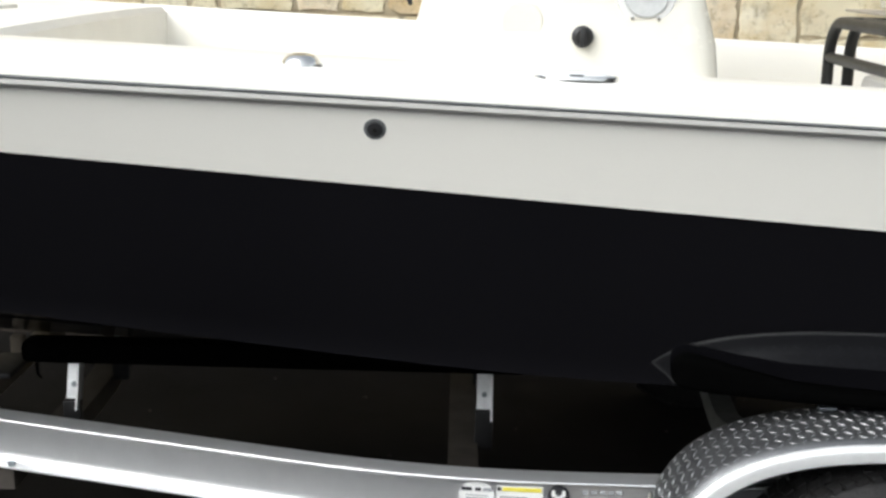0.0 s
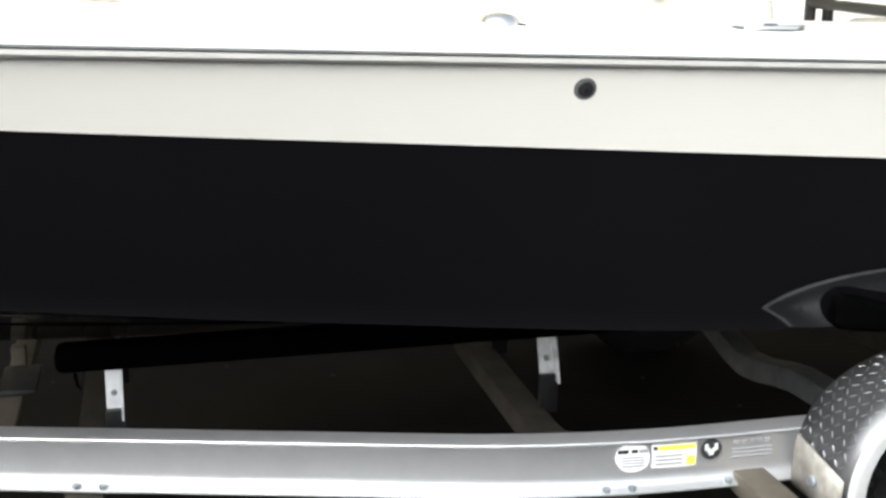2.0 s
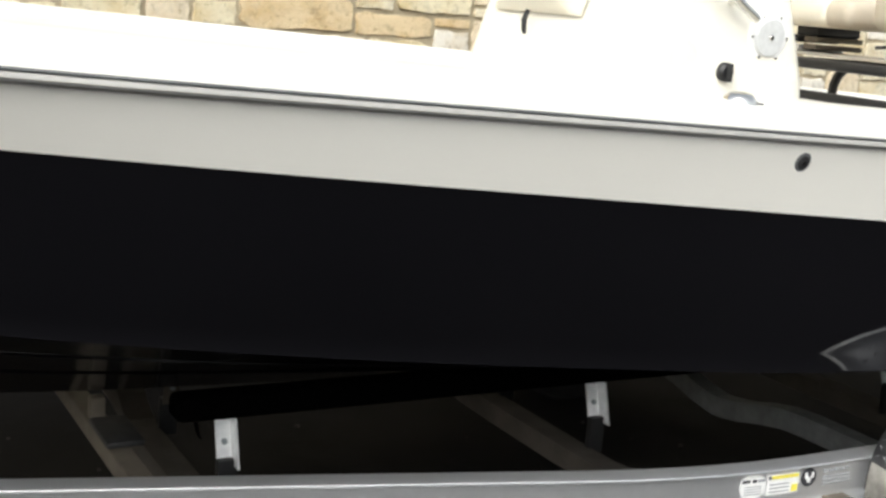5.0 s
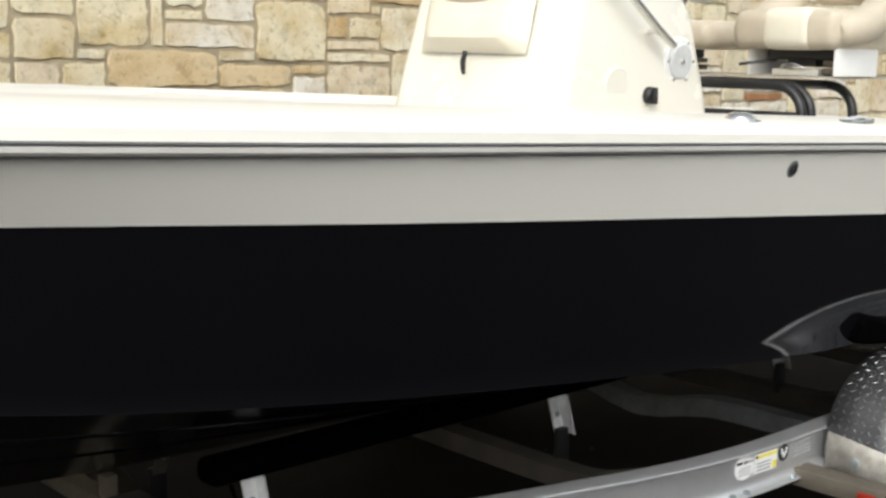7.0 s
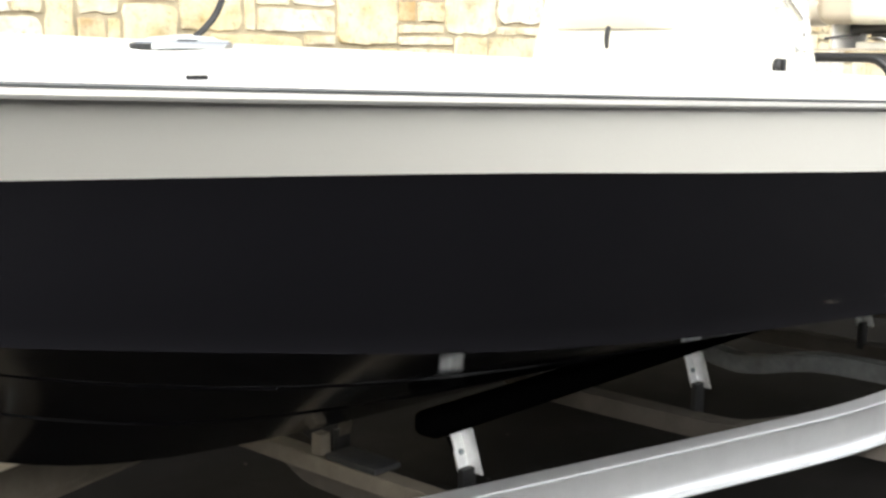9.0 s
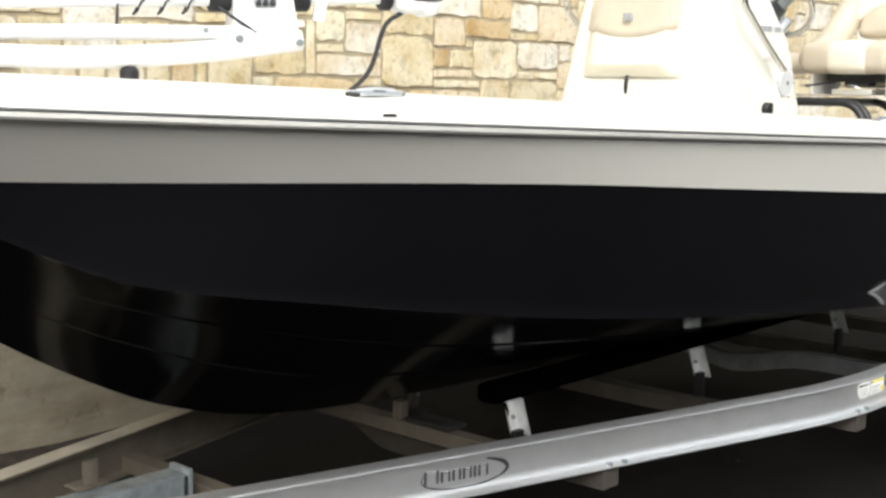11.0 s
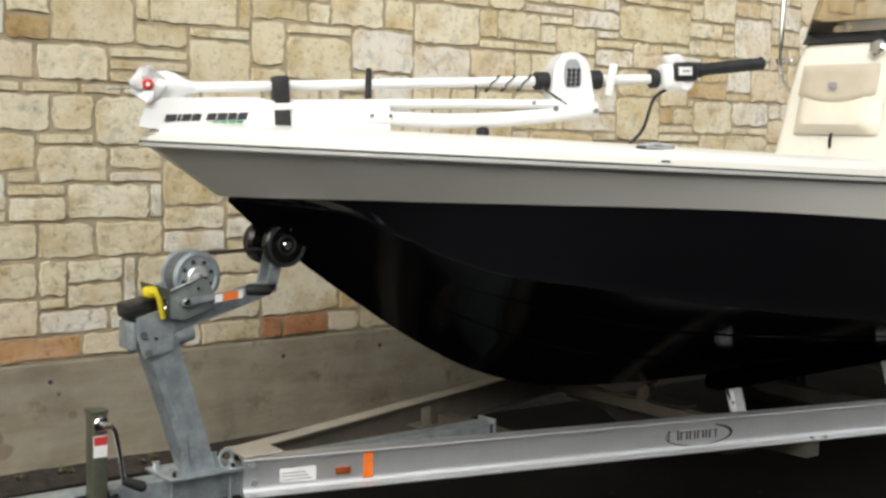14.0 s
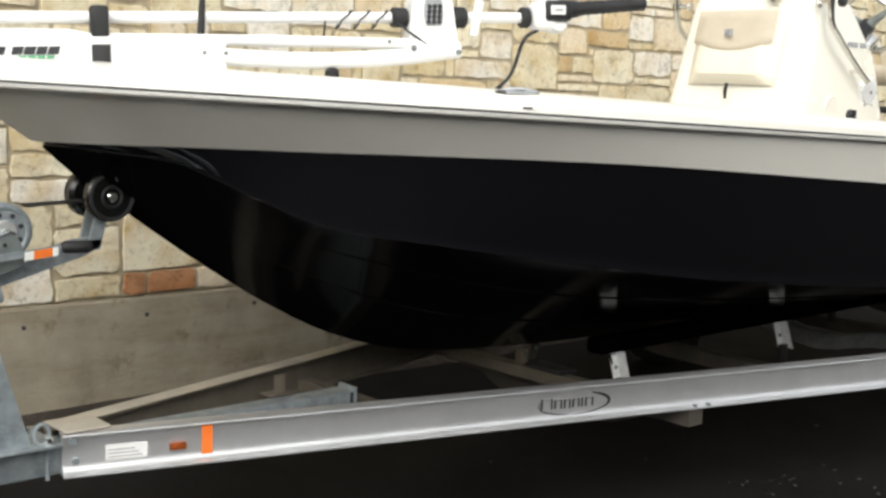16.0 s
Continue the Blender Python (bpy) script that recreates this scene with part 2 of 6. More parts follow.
LIMESTONE = stone_material("limestone", ((0.0, (0.70, 0.63, 0.45)), (0.25, (0.74, 0.68, 0.52)), (0.48, (0.66, 0.59, 0.42)), (0.64, (0.76, 0.72, 0.63)), (0.80, (0.69, 0.60, 0.445)), (0.95, (0.64, 0.515, 0.325))))
OCHRE_STONE = stone_material("ochre_limestone", ((0.0, (0.50, 0.37, 0.20)), (0.35, (0.56, 0.43, 0.25)), (0.7, (0.62, 0.50, 0.33))))
RUSTY_STONE = stone_material("rusty_limestone", ((0.0, (0.42, 0.21, 0.105)), (0.35, (0.50, 0.28, 0.15)), (0.7, (0.58, 0.37, 0.21))))
MORTAR = material("mortar", (0.46, 0.39, 0.27), 0.95, var=0.3, scale=9, bump=0.7, bump_scale=150, spec=0.2)
CONCRETE = material("concrete", (0.36, 0.318, 0.245), 0.9, var=0.30, scale=2.6, bump=0.5, bump_scale=60, spec=0.25)


def weather(m, stretch, dark, lo, hi):
    """Multiply drawn-out stains into a surface."""
    nt = m.node_tree
    b = nt.nodes["Principled BSDF"]
    src = b.inputs["Base Color"].links[0].from_socket
    tc = next(n for n in nt.nodes if n.type == "TEX_COORD")
    mp = nt.nodes.new("ShaderNodeMapping")
    mp.inputs["Scale"].default_value = stretch
    nt.links.new(tc.outputs["Object"], mp.inputs["Vector"])
    n = nt.nodes.new("ShaderNodeTexNoise")
    n.inputs["Scale"].default_value, n.inputs["Detail"].default_value, n.inputs["Roughness"].default_value = 1.0, 8, 0.7
    nt.links.new(mp.outputs["Vector"], n.inputs["Vector"])
    r = nt.nodes.new("ShaderNodeValToRGB")
    r.color_ramp.elements[0].position, r.color_ramp.elements[0].color = lo, (*dark, 1)
    r.color_ramp.elements[1].position, r.color_ramp.elements[1].color = hi, (1, 1, 1, 1)
    nt.links.new(n.outputs["Fac"], r.inputs["Fac"])
    mx = nt.nodes.new("ShaderNodeMix")
    mx.data_type, mx.blend_type = "RGBA", "MULTIPLY"
    mx.inputs["Factor"].default_value = 1.0
    nt.links.new(src, mx.inputs["A"])
    nt.links.new(r.outputs["Color"], mx.inputs["B"])
    nt.links.new(mx.outputs["Result"], b.inputs["Base Color"])


def spill(m, spot, radius, dark):
    """Multiply one ragged round stain into a surface."""
    nt = m.node_tree
    b = nt.nodes["Principled BSDF"]
    src = b.inputs["Base Color"].links[0].from_socket
    tc = next(n for n in nt.nodes if n.type == "TEX_COORD")
    d = nt.nodes.new("ShaderNodeVectorMath")
    d.operation = "DISTANCE"
    d.inputs[1].default_value = spot
    nt.links.new(tc.outputs["Object"], d.inputs[0])
    n = nt.nodes.new("ShaderNodeTexNoise")
    n.inputs["Scale"].default_value, n.inputs["Detail"].default_value = 22.0, 4
    nt.links.new(tc.outputs["Object"], n.inputs["Vector"])
    add = nt.nodes.new("ShaderNodeMath")
    add.operation = "MULTIPLY_ADD"
    add.inputs[1].default_value = radius * 1.1
    nt.links.new(n.outputs["Fac"], add.inputs[0])
    nt.links.new(d.outputs["Value"], add.inputs[2])
    r = nt.nodes.new("ShaderNodeMapRange")
    r.inputs["From Min"].default_value, r.inputs["From Max"].default_value = radius * 1.3, radius * 1.65
    nt.links.new(add.outputs[0], r.inputs["Value"])
    mx = nt.nodes.new("ShaderNodeMix")
    mx.data_type = "RGBA"
    mx.inputs["A"].default_value, mx.inputs["B"].default_value = (*dark, 1), (1, 1, 1, 1)
    nt.links.new(r.outputs["Result"], mx.inputs["Factor"])
    mul = nt.nodes.new("ShaderNodeMix")
    mul.data_type, mul.blend_type = "RGBA", "MULTIPLY"
    mul.inputs["Factor"].default_value = 1.0
    nt.links.new(src, mul.inputs["A"])
    nt.links.new(mx.outputs["Result"], mul.inputs["B"])
    nt.links.new(mul.outputs["Result"], b.inputs["Base Color"])


for spot, radius, dark in (((-3.22, 1.94, 0.215), 0.034, (0.62, 0.59, 0.56)), ((-3.18, 1.94, 0.155), 0.042, (0.74, 0.68, 0.62)), ((-2.86, 1.94, 0.285), 0.022, (0.74, 0.72, 0.68)), ((-2.925, 1.94, 0.39), 0.012, (0.55, 0.52, 0.48))):
    spill(CONCRETE, spot, radius, dark)
weather(CONCRETE, (1.6, 1.6, 9.0), (0.80, 0.77, 0.72), 0.36, 0.56)
weather(CONCRETE, (7.0, 7.0, 5.0), (0.66, 0.60, 0.52), 0.30, 0.42)
STUCCO = material("stucco", (0.36, 0.35, 0.335), 0.9, var=0.25, scale=1.5, bump=0.4, bump_scale=90, spec=0.2)
ASPHALT = asphalt_material()
SOIL = material("soil", (0.06, 0.05, 0.042), 0.95, var=0.5, scale=14, bump=1.0, bump_scale=60, spec=0.1)
NAVY = material("dark_gelcoat", (0.0063, 0.0061, 0.0075), 0.05, var=0.12, scale=1.2, spec=0.5)
BOTTOM = material("dusty_bottom_gelcoat", (0.004, 0.0039, 0.0047), 0.11, var=0.25, scale=2.2, spec=0.03)
WHITE = material("white_gelcoat", (0.86, 0.835, 0.765), 0.32, coat=0.25, var=0.02, scale=0.7)
CREAM = material("cream_gelcoat", (0.82, 0.79, 0.70), 0.25, coat=0.5, var=0.03, scale=3.0)
LINER = material("white_nonskid", (0.78, 0.76, 0.70), 0.5, var=0.05, scale=4, bump=0.25, bump_scale=300)
RUBBER = material("black_rubber", (0.018, 0.018, 0.019), 0.6, var=0.4, scale=20, bump=0.15, bump_scale=120)
RAIL_RUBBER = material("dusty_rubber", (0.13, 0.134, 0.134), 0.7, var=0.25, scale=9)
TREAD = material("tyre_rubber", (0.022, 0.021, 0.021), 0.75, var=0.4, scale=12, bump=0.4, bump_scale=90)
CARPET = material("bunk_carpet", (0.003, 0.003, 0.003), 1.0, var=0.4, scale=60, bump=0.9, bump_scale=500, spec=0.0)
ALU = brushed_material()
# weathered members, and far-side parts whose shade is put into the colour
DULL_ALU = material("weathered_shaded_aluminium", (0.15, 0.128, 0.10), 0.7, metal=0.2, var=0.3, scale=6, bump=0.05, bump_scale=60)
# darker copy of the dull aluminium, with the shade under the hull in its colour
SHADE_ALU = material("shaded_aluminium", (0.085, 0.074, 0.062), 0.7, metal=0.2, var=0.35, scale=6, bump=0.05, bump_scale=60)
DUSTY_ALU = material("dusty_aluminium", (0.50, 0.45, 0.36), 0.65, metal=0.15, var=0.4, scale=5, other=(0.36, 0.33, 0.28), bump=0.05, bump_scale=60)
DUSTY_PLATE = material("weathered_plate", (0.58, 0.56, 0.51), 0.65, metal=0.25, var=0.45, scale=18, other=(0.34, 0.32, 0.28), bump=0.2, bump_scale=80)
WINCH_GREY = material("winch_housing_grey", (0.25, 0.28, 0.275), 0.45, metal=0.35, var=0.3, scale=16, bump=0.1, bump_scale=60)
ROLLER = material("black_roller", (0.006, 0.006, 0.006), 0.25, var=0.2, scale=20)
GALV = material("galvanised_steel", (0.41, 0.455, 0.475), 0.5, metal=0.55, var=0.55, scale=16, other=(0.25, 0.285, 0.30), bump=0.1, bump_scale=60)
AXLE_STEEL = material("dull_axle_steel", (0.20, 0.21, 0.21), 0.6, metal=0.5, var=0.35, scale=12, bump=0.1, bump_scale=60)
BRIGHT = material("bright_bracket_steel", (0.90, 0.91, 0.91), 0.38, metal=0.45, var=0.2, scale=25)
CHROME = material("chrome", (0.76, 0.745, 0.71), 0.1, metal=1.0, var=0.06, scale=9)
LOZENGE = material("tread_lozenge", (0.66, 0.67, 0.68), 0.45, metal=0.9, var=0.1, scale=30)
LIP = material("polished_lip", (0.95, 0.95, 0.94), 0.35, metal=0.5, var=0.08, scale=14)
STEEL = material("satin_steel", (0.88, 0.88, 0.87), 0.3, metal=0.7, var=0.08, scale=20)
DIAMOND = material("tread_plate", (0.21, 0.213, 0.22), 0.45, metal=0.85, var=0.18, scale=18)
TAN = material("tan_vinyl", (0.55, 0.485, 0.38), 0.55, var=0.12, scale=7, bump=0.12, bump_scale=240)
IVORY = material("ivory_vinyl", (0.77, 0.72, 0.60), 0.5, var=0.07, scale=7, bump=0.1, bump_scale=240)
BLACK = material("black_plastic", (0.015, 0.015, 0.016), 0.4, var=0.3, scale=20, bump=0.05, bump_scale=90)
COWL = material("engine_cowl", (0.012, 0.013, 0.016), 0.25, coat=0.7, var=0.2, scale=5)
WHITE_PLASTIC = material("white_plastic", (0.82, 0.82, 0.81), 0.35, var=0.05, scale=10)
RUB_WHITE = material("aged_rub_rail", (0.50, 0.49, 0.46), 0.5, var=0.12, scale=9)
ORANGE = material("orange_tape", (0.90, 0.20, 0.03), 0.45, var=0.1, scale=30)
AMBER = material("amber_lens", (0.30, 0.07, 0.015), 0.15, coat=0.8, var=0.3, scale=40)
REDLENS = material("red_lens", (0.40, 0.03, 0.015), 0.2, coat=0.6, var=0.25, scale=40)
YELLOW = material("yellow_strap", (0.85, 0.68, 0.02), 0.7, var=0.2, scale=60, bump=0.4, bump_scale=300)
PAPER = material("white_label", (0.82, 0.82, 0.80), 0.5, var=0.06, scale=30)
INK = material("dark_ink", (0.03, 0.03, 0.035), 0.6, var=0.15, scale=30)
GREY_INK = material("grey_ink", (0.35, 0.36, 0.37), 0.6, var=0.1, scale=30)
GREEN_INK = material("green_ink", (0.10, 0.34, 0.18), 0.6, var=0.1, scale=30)
RED_INK = material("red_ink", (0.60, 0.05, 0.05), 0.5, var=0.1, scale=30)
YELLOW_INK = material("yellow_ink", (0.85, 0.75, 0.10), 0.5, var=0.1, scale=30)
WEED = material("weed_leaf", (0.13, 0.14, 0.05), 0.7, var=0.4, scale=60)
PINE = material("pine_block", (0.52, 0.34, 0.14), 0.75, var=0.3, scale=12, bump=0.3, bump_scale=60)
OLIVE = material("olive_jack_paint", (0.10, 0.105, 0.075), 0.45, metal=0.3, var=0.3, scale=15)


def glass_material(name, tint, rough=0.03):
    m = bpy.data.materials.new(name)
    m.use_nodes = True
    b = m.node_tree.nodes["Principled BSDF"]
    b.inputs["Base Color"].default_value = (*tint, 1)
    b.inputs["Roughness"].default_value = rough
    b.inputs["Transmission Weight"].default_value = 1.0
    b.inputs["IOR"].default_value = 1.45
    return m


ACRYLIC = glass_material("smoked_acrylic", (0.80, 0.70, 0.55))

# ---- ground and wall base ----
def ground_sheet():
    bm = bmesh.new()
    xs = [-400, -60, -20] + [-12 + 0.8 * i for i in range(31)] + [20, 60, 400]
    ys = [-400, -60, -20] + [-10 + 0.8 * i for i in range(15)] + [1.80, 1.96, 2.4, 60, 400]
    rows = []
    for y in ys:
        row = []
        for x in xs:
            z = 0.012 * noise.noise((x * 0.5, y * 0.5, 3.1)) if abs(x) < 15 and -12 < y < 1.7 else 0.0
            row.append((x, y, z))
        rows.append(row)
    grid(bm, rows)
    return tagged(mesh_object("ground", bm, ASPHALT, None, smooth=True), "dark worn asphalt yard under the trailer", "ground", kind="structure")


ground_sheet()

WALL_Y, BASE_TOP = 1.94, 0.54


def wall_base():
    bm = bmesh.new()
    box(bm, (-9.0, WALL_Y, -0.3), (13.0, WALL_Y + 0.45, BASE_TOP), 0.012)
    base = tagged(mesh_object("wall_base", bm, CONCRETE, None), "grey cast concrete footing of the stone wall, stained", "wall", kind="structure")
    for k in range(-4, 12):
        x = -2.965 + 0.619 * k
        bm = bmesh.new()
        disc(bm, (x, WALL_Y - 0.001, 0.449), (0, 1, 0), 0.011, 0.006, 12)
        part("tie_hole", bm, INK, base)
    return base


wall_base()


def light_blockers():
    """Unseen plain walls behind the camera and at the yard's ends, added to block low light."""
    for name, lo, hi in (("wall_south", (-16.0, -11.4, -0.3), (16.0, -11.0, 3.9)), ("wall_west", (-16.4, -11.4, -0.3), (-16.0, 2.39, 4.4)), ("wall_east", (16.0, -11.4, -0.3), (16.4, 2.39, 4.4))):
        bm = bmesh.new()
        box(bm, lo, hi, 0.02)
        tagged(mesh_object(name, bm, STUCCO, None), "unseen plain grey wall added to block low light", "wall", kind="structure")


light_blockers()


def soil_strip():
    """Low uneven drift of dirt where the yard meets the footing."""
    bm = bmesh.new()
    rnd = random.Random(4)
    rows = []
    for i in range(200):
        x = -9 + 22 * i / 199
        h = 0.045 + 0.018 * noise.noise((x * 2.0, 0, 0)) + 0.006 * rnd.random()
        w = 0.16 + 0.07 * noise.noise((x * 1.3, 5, 0))
        rows.append([(x, WALL_Y + 0.01, h), (x, WALL_Y - 0.35 * w, h * 0.8), (x, WALL_Y - 0.7 * w, h * 0.4), (x, WALL_Y - w - 0.05, -0.02)])
    grid(bm, rows, flip=True)
    return tagged(mesh_object("dirt_strip", bm, SOIL, None, smooth=True), "dark strip of dirt along the foot of the wall", "dirt", kind="structure")


soil_strip()

# ---- boat ----
STERN = 3.30
BOW_X, TAPER = -3.39, 0.30


def rub_z(x):
    return 1.452 - 0.036 * x


def half(x):
    """Half breadth at the rub rail."""
    aft = 1.21 - 0.05 * max(0.0, (x - 1.0) / 2.3) ** 2
    if x > -TAPER:
        return aft
    u = min(1.0, (-x - TAPER) / (-BOW_X - TAPER))
    return 1.21 * max(0.0, 1 - u ** 3.7) ** 0.75


KEEL = [(-3.115, 1.392), (-3.03, 1.319), (-2.83, 1.176), (-2.60, 1.022), (-2.337, 0.862), (-2.06, 0.729), (-1.77, 0.645), (-1.5, 0.607), (-1.0, 0.575), (0.0, 0.548), (STERN, 0.51)]
CHINE_Y = [(-3.11, 0.0), (-3.04, 0.16), (-2.90, 0.33), (-2.79, 0.45), (-2.68, 0.57), (-2.56, 0.66), (-2.30, 0.79), (-1.35, 0.95), (-0.29, 0.99), (0.7, 1.018), (STERN, 1.0)]
CHINE_Z = [(-3.11, 1.396), (-2.90, 1.368), (-2.79, 1.31), (-2.68, 1.245), (-2.56, 1.195), (-2.30, 1.15), (-1.35, 1.006), (-0.29, 0.89), (0.7, 0.814), (STERN, 0.74)]


def tone_z(x):
    return 1.278 - 0.066 * x - 0.0254 * max(0.0, -x - 1.4) ** 2


def line_x(first, s):
    return first + (STERN - first) * s ** 1.7


STEPS = [i / 70 for i in range(71)]


def keel_at(s):
    x = line_x(-3.115, s)
    return Vector((x, 0, along(x, KEEL)))


def chine_at(s):
    x = line_x(-3.11, s)
    return Vector((x, along(x, CHINE_Y), along(x, CHINE_Z)))


def rub_at(s):
    x = line_x(BOW_X, s)
    return Vector((x, half(x), rub_z(x)))


def tone_at(s):
    x = line_x(-3.145, s)
    c, r = chine_at(s), rub_at(s)
    z = min(tone_z(x), r.z - 0.1)
    f = max(0.0, min(1.0, (z - c.z) / max(0.02, r.z - c.z)))
    y = c.y + (r.y - c.y) * f ** 0.85
    return Vector((x, 0.0 if s == 0 else y, z))


def both(bm, make):
    """The same sheet on both sides of the keel."""
    rows = make()
    grid(bm, rows)
    grid(bm, [[(p[0], -p[1], p[2]) for p in r] for r in rows], flip=True)


def bottom_at(s, v):
    k, c = keel_at(s), chine_at(s)
    p = k.lerp(c, v)
    p.z += 0.016 * math.sin(math.pi * v) * min(1.0, s * 3)
    return p


boat = thing("boat", "dark-hulled bay boat with a white upper band, standing on its trailer", "boat")


def build_hull():
    bm = bmesh.new()
    both(bm, lambda: [[bottom_at(s, v / 10) for v in range(11)] for s in STEPS])
    part("hull_bottom", bm, BOTTOM, boat, "dusty black hull bottom", sharp=60)
    bm = bmesh.new()

    def side():
        rows = []
        for s in STEPS:
            c, t = chine_at(s), tone_at(s)
            lip = 0.004 * min(1.0, s * 6)
            row = [c, Vector((c.x, c.y + lip, c.z + 0.001)), Vector((c.x, c.y + lip, c.z + 0.006))]
            a = row[-1]
            for k in range(1, 9):
                p = a.lerp(t, k / 8)
                p.y += 0.006 * math.sin(math.pi * k / 8) * min(1.0, s * 3)
                row.append(p)
            rows.append(row)
        return rows
    both(bm, side)
    part("hull_side", bm, NAVY, boat, "glossy black hull side with mirror-like reflections", sharp=50)
    bm = bmesh.new()

    def band():
        rows = []
        for s in STEPS:
            t, r = tone_at(s), rub_at(s)
            t = t + Vector((0, 0.003 if s > 0 else 0, 0))
            hollow = 0.001 * min(1.0, s * 3)
            row = []
            for k in range(9):
                p = t.lerp(r, k / 8)
                p.y = max(0.0, p.y - hollow * math.sin(math.pi * k / 8))
                row.append(p)
            rows.append(row)
        return rows
    both(bm, band)
    part("topside_band", bm, WHITE, boat, "white upper hull band")
    # transom
    bm = bmesh.new()
    ring = [bottom_at(1, v / 6) for v in range(7)] + [tone_at(1), rub_at(1)]
    ring = ring + [Vector((p.x, -p.y, p.z)) for p in reversed(ring[1:])]
    bm.faces.new([bm.verts.new(p) for p in ring])
    part("transom", bm, WHITE, boat, smooth=False)
    # spray strakes
    for v0 in (0.36, 0.68):
        for sgn in (1, -1):
            bm = bmesh.new()
            rows = []
            for s in STEPS[16:]:
                p = bottom_at(s, v0)
                q = bottom_at(s, v0 + 0.018)
                w = min(1.0, (s - STEPS[16]) * 8)
                r = bottom_at(s, v0 + 0.023)
                rows.append([(p.x, sgn * p.y, p.z), (q.x, sgn * q.y, q.z - 0.004 * w), (r.x, sgn * r.y, r.z)])
            grid(bm, rows, flip=sgn < 0)
            part("spray_strake", bm, BOTTOM, boat, smooth=False)


build_hull()


def swept(bm, profile, sgns=(1, -1), far_lift=1.0, bow_floor=None):
    """A profile of (outward, up) carried along the rub rail line."""
    for sgn in sgns:
        rows = []
        for s in STEPS:
            p = rub_at(s)
            a, b = rub_at(max(0, s - 0.004)), rub_at(min(1, s + 0.004))
            d = (b - a).normalized()
            n = Vector((-d.y, d.x, 0)).normalized()
            if s == 0:
                n = Vector((-1, 0, 0))
            row = []
            for o, u in profile:
                if bow_floor is not None and p.x < -0.9:
                    u = max(u, bow_floor)
                if sgn > 0:
                    u = u * far_lift if u > 0 else u
                q = p + n * o
                y = max(q.y, 0.0)
                row.append((q.x, sgn * y, q.z + u))
            rows.append(row)
        grid(bm, rows, flip=sgn < 0)


def build_rail():
    bm = bmesh.new()
    swept(bm, [(0.0, -0.014), (0.007, -0.0135), (0.012, -0.008), (0.011, 0.0), (0.0, 0.002)])
    part("rub_rail", bm, RUB_WHITE, boat, "white moulded rub rail")
    bm = bmesh.new()
    swept(bm, [(0.0, 0.0015), (0.009, 0.002), (0.011, 0.005), (0.009, 0.008), (0.0, 0.0085)])
    part("rail_insert", bm, RAIL_RUBBER, boat, "dark grey rubber insert of the rub rail")
    bm = bmesh.new()
    swept(bm, [(0.004, 0.008), (0.002, 0.028), (-0.004, 0.029), (-0.007, 0.040), (-0.02, 0.049), (-0.05, 0.056), (-0.12, 0.064), (-0.20, 0.068), (-0.225, 0.060), (-0.235, 0.04), (-0.24, -0.05), (-0.26, -0.38)], far_lift=0.75, bow_floor=-0.05)
    part("gunwale_cap", bm, WHITE, boat, "white gunwale cap with a stepped outer edge", sharp=50)


build_rail()


def build_decks():
    bm = bmesh.new()
    rows = []
    for s in STEPS:
        p = rub_at(s)
        if p.x > -0.75:
            break
        if p.y < 0.22:
            continue
        w = max(0.0, p.y - 0.16)
        z = p.z + 0.046
        rows.append([(p.x + 0.01, -w, z), (p.x + 0.01, -w * 0.5, z + 0.008), (p.x + 0.01, 0, z + 0.01), (p.x + 0.01, w * 0.5, z + 0.008), (p.x + 0.01, w, z)])
    last = rows[-1]
    rows.append([(q[0] + 0.02, q[1] * 0.97, q[2] - 0.02) for q in last])
    rows.append([(q[0] + 0.03, q[1] * 0.86, 1.05) for q in last])
    grid(bm, rows, flip=True)
    part("casting_deck", bm, LINER, boat, "white non-skid bow deck")
    bm = bmesh.new()
    box(bm, (-0.9, -1.0, 1.02), (STERN - 0.05, 1.0, 1.055))
    part("cockpit_floor", bm, LINER, boat)
    bm = bmesh.new()
    box(bm, (2.55, -0.97, 1.05), (STERN - 0.02, 0.97, 1.37), 0.03)
    part("stern_deck", bm, LINER, boat)
    # bow cap where the trolling motor sits
    bm = bmesh.new()
    rows = []
    for s in STEPS[:30]:
        p = rub_at(s)
        if p.x > -2.75:
            break
        w = max(0.002, p.y - 0.055)
        z = p.z + 0.051
        rows.append([(p.x + 0.012, w * k, z + 0.026 * min(1.0, w * 5) * (1 - k * k)) for k in (-1, -0.66, -0.33, 0, 0.33, 0.66, 1)])
    grid(bm, rows)
    part("bow_cap", bm, WHITE, boat)
    for c in ((-1.95, -0.35), (-1.95, 0.35), (-1.3, 0.0)):
        bm = bmesh.new()
        box(bm, (c[0] - 0.24, c[1] - 0.24, rub_z(c[0]) + 0.03), (c[0] + 0.24, c[1] + 0.24, rub_z(c[0]) + 0.058), 0.01)
        part("deck_hatch", bm, LINER, boat)


build_decks()


